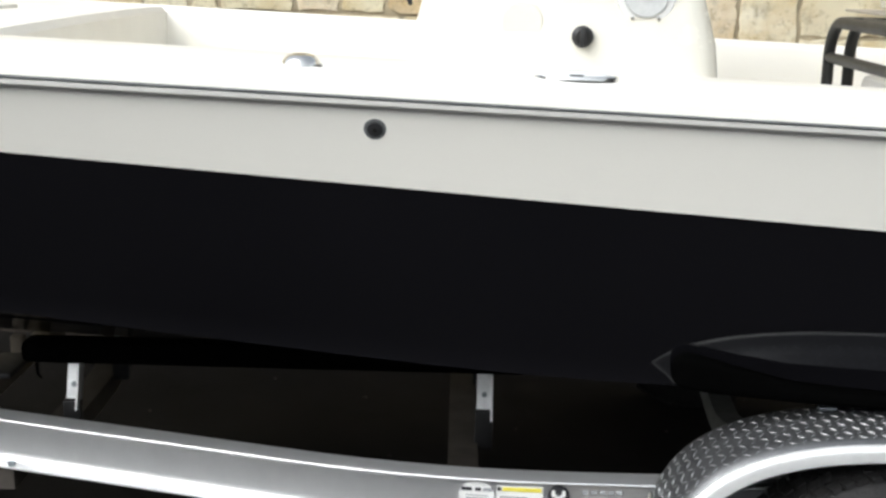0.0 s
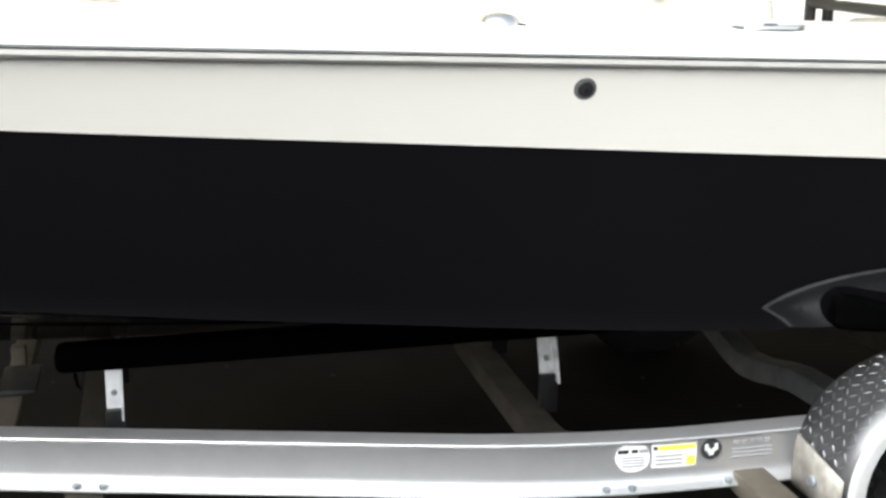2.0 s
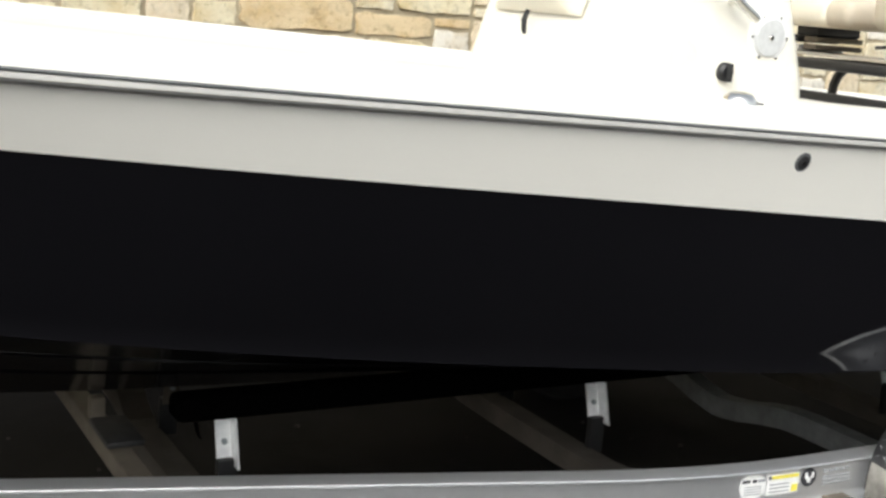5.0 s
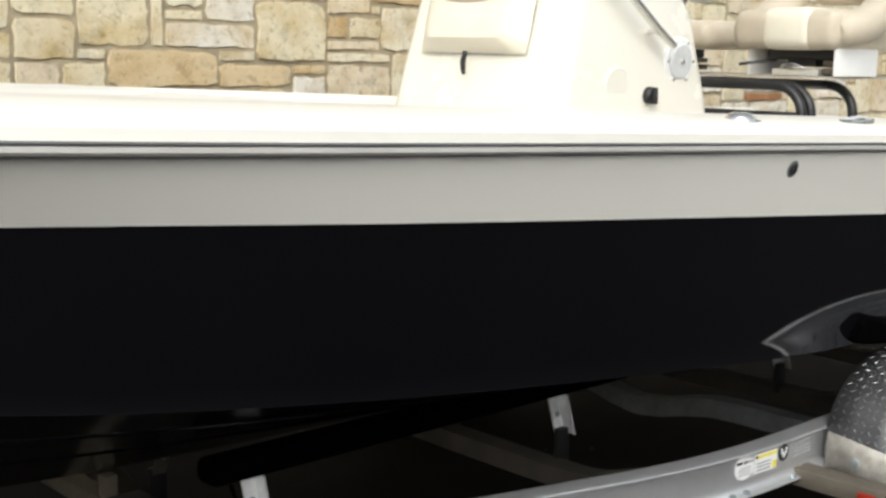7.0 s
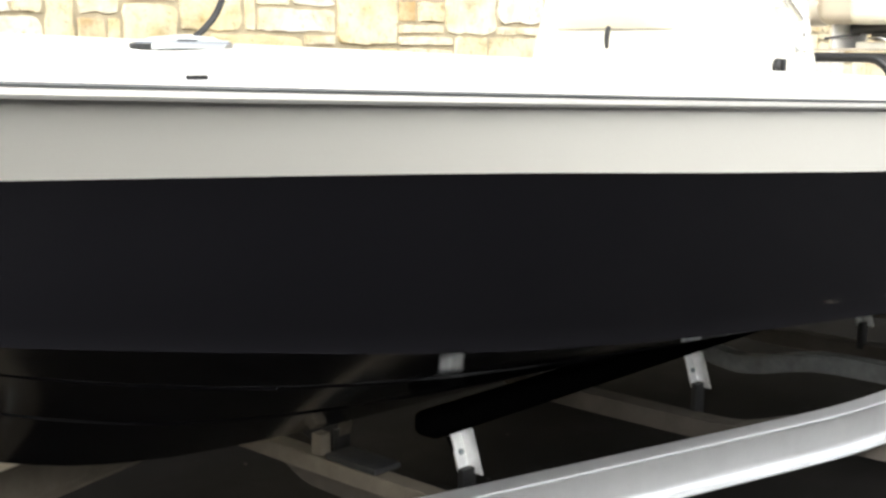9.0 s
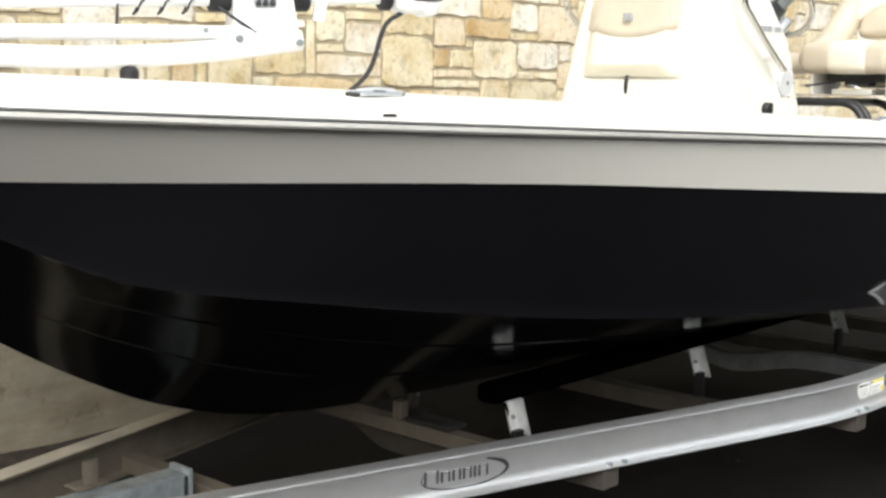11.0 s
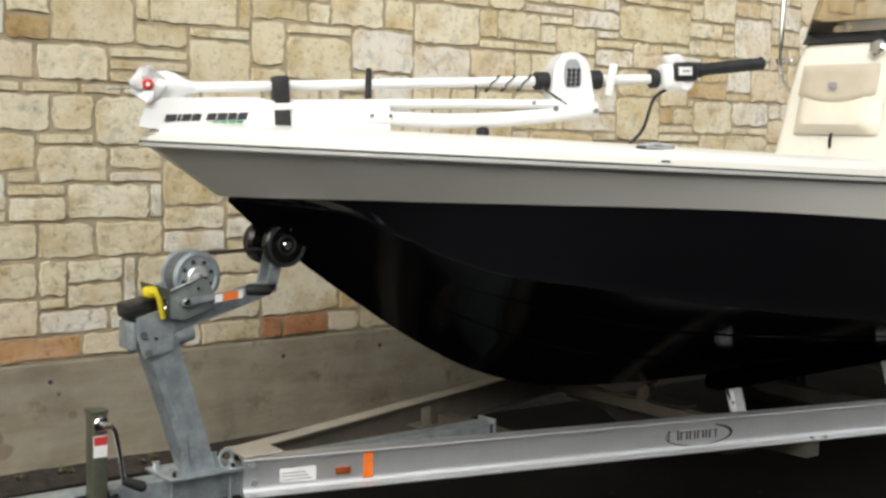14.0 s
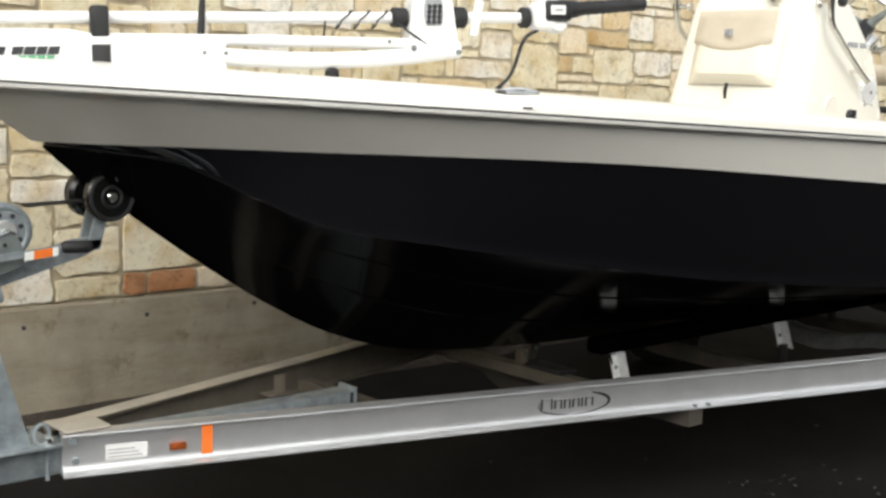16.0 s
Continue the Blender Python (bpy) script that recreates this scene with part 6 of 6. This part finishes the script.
def jack():
    j = thing("trailer_jack", "dark olive trailer jack with a side crank", "jack", m=pose(-3.60, -0.10, 0))
    bm = bmesh.new()
    box(bm, (-0.024, -0.027, 0.30), (0.024, 0.027, 0.785), 0.006)
    body = part("outer_tube", bm, OLIVE, j, "dark olive square tube")
    bm = bmesh.new()
    box(bm, (-0.027, -0.030, 0.783), (0.027, 0.030, 0.795), 0.004)
    part("top_cap", bm, OLIVE, body)
    bm = bmesh.new()
    tube(bm, [(0, 0, 0.05), (0, 0, 0.32)], 0.024, 14)
    part("inner_tube", bm, GALV, j)
    bm = bmesh.new()
    box(bm, (-0.075, -0.075, 0.006), (0.075, 0.075, 0.05), 0.012)
    part("foot", bm, GALV, j)
    bm = bmesh.new()
    box(bm, (-0.021, -0.0295, 0.655), (0.021, -0.0265, 0.720))
    part("sticker", bm, PAPER, body, "white and red warning sticker", smooth=False)
    bm = bmesh.new()
    box(bm, (-0.020, -0.0315, 0.692), (0.020, -0.0285, 0.717))
    part("warning_band", bm, RED_INK, body, smooth=False)
    bm = bmesh.new()
    tube(bm, smooth_path([(0.0, -0.03, 0.755), (0.0, -0.055, 0.755), (0.025, -0.06, 0.745), (0.04, -0.062, 0.69), (0.055, -0.066, 0.585)], 5), 0.0075, 10)
    part("crank", bm, CHROME, j, "bright crank arm")
    bm = bmesh.new()
    tube(bm, [(0.055, -0.066, 0.585), (0.11, -0.075, 0.560), (0.118, -0.076, 0.557)], [0.014, 0.017, 0.011], 12)
    part("crank_grip", bm, RUBBER, j, "black crank grip")
    bm = bmesh.new()
    disc(bm, (0, -0.034, 0.755), (0, 1, 0), 0.022, 0.014, 18, 0.004)
    part("gear_boss", bm, CHROME, j)
    bm = bmesh.new()
    box(bm, (-0.06, 0.03, 0.42), (0.06, 0.07, 0.54), 0.006)
    part("mount_bracket", bm, GALV, j)
    bm = bmesh.new()
    box(bm, (-0.075, 0.030, 0.425), (0.085, 0.052, 0.535), 0.005)
    clamp = part("clamp_plate", bm, GALV, j)
    bm = bmesh.new()
    box(bm, (-0.036, -0.036, 0.440), (0.036, 0.030, 0.505), 0.008)
    part("swivel_collar", bm, BLACK, clamp, "black swivel collar")
    for bx, bz in ((-0.06, 0.45), (-0.06, 0.515), (0.065, 0.45), (0.065, 0.515)):
        bm = bmesh.new()
        disc(bm, (bx, 0.022, bz), (0, 1, 0), 0.010, 0.018, 6)
        part("bolt", bm, CHROME, clamp)
    bm = bmesh.new()
    tube(bm, [(0.03, -0.03, 0.475), (0.075, -0.05, 0.468), (0.085, -0.052, 0.466)], [0.006, 0.006, 0.012], 8)
    part("release_pin", bm, GALV, clamp)


jack()


def block():
    b = thing("wood_block", "short pine timber block on the asphalt beside the wheel", "timber block", m=pose(1.25, -1.03, 0.012, 0, 0, 12))
    bm = bmesh.new()
    box(bm, (-0.05, -0.10, -0.01), (0.05, 0.10, 0.045), 0.004)
    part("timber", bm, PINE, b)


block()


def pebbles():
    bm = bmesh.new()
    rnd = random.Random(11)
    spots = [(rnd.uniform(-3.5, 2.0), rnd.uniform(-1.6, 1.7)) for _ in range(90)]
    spots += [(rnd.gauss(-0.2, 0.25), rnd.gauss(-0.75, 0.12)) for _ in range(30)]
    for x, y in spots:
        r = rnd.uniform(0.003, 0.010)
        o = bmesh.ops.create_icosphere(bm, subdivisions=1, radius=r)
        for v in o["verts"]:
            v.co = Vector((v.co.x * rnd.uniform(0.7, 1.4) + x, v.co.y + y, v.co.z * 0.6 + r * 0.4 + 0.006))
    return tagged(mesh_object("gravel", bm, material("gravel", (0.045, 0.041, 0.036), 0.9, var=0.4, scale=30), None), "loose pale gravel bits on the asphalt", "gravel", kind="stuff")


pebbles()


def weed(x, y, z, size, seed):
    w = thing("weed", "small yellow-green weed in the dirt by the wall", "weed", "weeds along the wall", pose(x, y, z))
    rnd = random.Random(seed)
    bm = bmesh.new()
    for _ in range(16):
        a, lean, length = rnd.uniform(0, 2 * math.pi), rnd.uniform(0.3, 0.9), size * rnd.uniform(0.5, 1.0)
        d, n = Vector((math.cos(a), math.sin(a), 0)), Vector((-math.sin(a), math.cos(a), 0))
        rows = []
        for k in range(4):
            f = k / 3
            p = d * (length * lean * f) + Vector((0, 0, length * (f - 0.35 * lean * f * f)))
            rows.append([p - n * (0.007 * (1 - f) + 0.001), p + Vector((0, 0, 0.002)), p + n * (0.007 * (1 - f) + 0.001)])
        grid(bm, rows)
    part("leaves", bm, WEED, w)


for k, (x, size) in enumerate(((-2.95, 0.05), (-2.50, 0.045), (-2.56, 0.03), (-3.14, 0.04), (-2.90, 0.03))):
    weed(x, 1.875 - 0.012 * (k % 3), 0.028, size, 20 + k)

# ---- stone wall ----
def stone_wall():
    bm = bmesh.new()
    box(bm, (-9.0, WALL_Y + 0.008, BASE_TOP + 0.002), (13.0, WALL_Y + 0.45, 4.2))
    wall = tagged(mesh_object("wall_stone", bm, MORTAR, None), "cream limestone wall in broken courses with sandy mortar", "wall", kind="structure")
    rnd = random.Random(7)
    cell_w, cell_h = 0.068, 0.058
    nx, nz = int(22.0 / cell_w), int((4.1 - BASE_TOP) / cell_h)
    used = np.zeros((nz, nx), bool)
    stones = []
    # blocks that stand out: rusty ones, then large pale ones at the bow end and behind the console
    rusty = ((85, 0, 6, 2), (107, 0, 4, 2), (105, 0, 2, 2), (202, 14, 7, 1))
    bow_end = ((93, 15, 4, 2), (89, 25, 6, 4), (96, 27, 7, 3), (107, 23, 6, 4), (99, 22, 5, 4), (111, 28, 5, 3), (83, 15, 5, 3), (88, 14, 5, 3), (90, 11, 6, 3), (88, 8, 4, 3), (92, 8, 5, 3), (97, 8, 5, 2), (90, 4, 4, 2), (88, 2, 5, 2), (83, 2, 5, 3), (83, 22, 5, 3))
    middle = ((143, 29, 10, 4), (128, 28, 5, 3), (130, 19, 5, 4), (143, 18, 6, 5), (136, 19, 7, 2), (132, 16, 8, 3), (126, 18, 4, 3), (154, 19, 6, 4), (149, 22, 4, 3), (163, 23, 6, 4))
    ochre = ((86, 25, 3, 2), (153, 23, 6, 2), (149, 20, 2, 2), (123, 18, 2, 2))
    rust_at, ochre_at = set(), set()
    for some in (rusty, ochre, bow_end, middle):
        for c, r, w, h in some:
            if not used[r:r + h, c:c + w].any():
                used[r:r + h, c:c + w] = True
                stones.append((c, r, w, h))
                if some is rusty:
                    rust_at.add((c, r))
                if some is ochre:
                    ochre_at.add((c, r))
    for r in range(nz):
        c = 0
        while c < nx:
            if used[r, c]:
                c += 1
                continue
            room = 1
            while c + room < nx and not used[r, c + room] and room < 9:
                room += 1
            kind = rnd.random()
            if kind < 0.30:
                w, h = rnd.choice((3, 4, 5, 6)), rnd.choice((1, 2))
            elif kind < 0.68:
                w, h = rnd.choice((4, 5, 6, 7)), rnd.choice((2, 3, 3))
            elif kind < 0.92:
                w, h = rnd.choice((4, 5, 6, 7, 8)), rnd.choice((4, 4, 5))
            else:
                w, h = rnd.choice((2, 3)), rnd.choice((2, 3, 4))
            if room <= 3:
                w = room
            w = min(w, room)
            if room - w == 1:
                w = room if w < 8 else w - 1
            h = min(h, nz - r)
            for top in range(1, h):
                if used[r + top, c:c + w].any():
                    h = top
                    break
            used[r:r + h, c:c + w] = True
            stones.append((c, r, w, h))
            c += w
    rest_v, rest_f = [], []
    count = 0
    for c, r, w, h in stones:
        x0, x1 = -9.0 + c * cell_w, -9.0 + (c + w) * cell_w
        z0, z1 = BASE_TOP + 0.008 + r * cell_h, BASE_TOP + 0.008 + (r + h) * cell_h
        g = 0.0085
        x0, x1, z0, z1 = x0 + g, x1 - g, z0 + g, z1 - g
        big = min(x1 - x0, z1 - z0)
        j = min(0.0075, big * 0.06)
        outline = []
        ring = []
        for (ax, az), (bx, bz), k in (((x0, z0), (x1, z0), w + 2), ((x1, z0), (x1, z1), h + 2), ((x1, z1), (x0, z1), w + 2), ((x0, z1), (x0, z0), h + 2)):
            for q in range(k):
                t = q / k
                px, pz = ax + (bx - ax) * t, az + (bz - az) * t
                if q == 0:
                    mx, mz = (x0 + x1) / 2, (z0 + z1) / 2
                    cut = rnd.uniform(0.04, 0.22) * big * 0.5
                    px += math.copysign(cut * rnd.random(), mx - px)
                    pz += math.copysign(cut * rnd.random(), mz - pz)
                ring.append((px + rnd.uniform(-j, j), pz + rnd.uniform(-j, j)))
        mx, mz = (x0 + x1) / 2, (z0 + z1) / 2
        proud = rnd.uniform(0.0, 0.006)
        tilt_x, tilt_z = rnd.uniform(-0.02, 0.02), rnd.uniform(-0.02, 0.02)
        n = len(ring)
        vs = []
        for f, d in ((1.0, 0.032), (0.985, 0.007), (0.90, 0.0)):
            for px, pz in ring:
                qx, qz = mx + (px - mx) * f, mz + (pz - mz) * f
                if f < 1:
                    inset = 0.0015 if f > 0.95 else 0.004
                    lx, lz = px - mx, pz - mz
                    ll = math.hypot(lx, lz)
                    qx, qz = px - lx / ll * inset, pz - lz / ll * inset
                dy = d - proud + tilt_x * (qx - mx) + tilt_z * (qz - mz)
                vs.append((qx - mx, dy + (rnd.uniform(-0.0012, 0.0012) if f < 1 else 0), qz - mz))
        vs.append((rnd.uniform(-0.02, 0.02), -proud - rnd.uniform(-0.001, 0.002), rnd.uniform(-0.02, 0.02)))
        fs = []
        for lay in range(2):
            for k in range(n):
                a, b = lay * n + k, lay * n + (k + 1) % n
                fs.append((a, b, b + n, a + n))
        for k in range(n):
            fs.append((2 * n + k, 2 * n + (k + 1) % n, 3 * n))
        if (c, r) in rust_at or (c, r) in ochre_at or (-3.75 < mx < 1.9 and mz < 2.52 and count < 292):
            me = bpy.data.meshes.new("stone")
            me.from_pydata(vs, [], fs)
            for p in me.polygons:
                p.use_smooth = False
            me.materials.append(RUSTY_STONE if (c, r) in rust_at else OCHRE_STONE if (c, r) in ochre_at else LIMESTONE)
            ob = new("stone", me)
            ob.location = (mx, WALL_Y, mz)
            ob.parent = wall
            count += 1
        else:
            o = len(rest_v)
            rest_v += [(v[0] + mx, v[1] + WALL_Y, v[2] + mz) for v in vs]
            rest_f += [tuple(i + o for i in f) for f in fs]
    me = bpy.data.meshes.new("outer_stones")
    me.from_pydata(rest_v, [], rest_f)
    me.materials.append(LIMESTONE)
    ob = new("outer_stones", me)
    ob.parent = wall
    tagged(ob, "limestone blocks of the outer wall", kind="stuff")
    return wall


stone_wall()
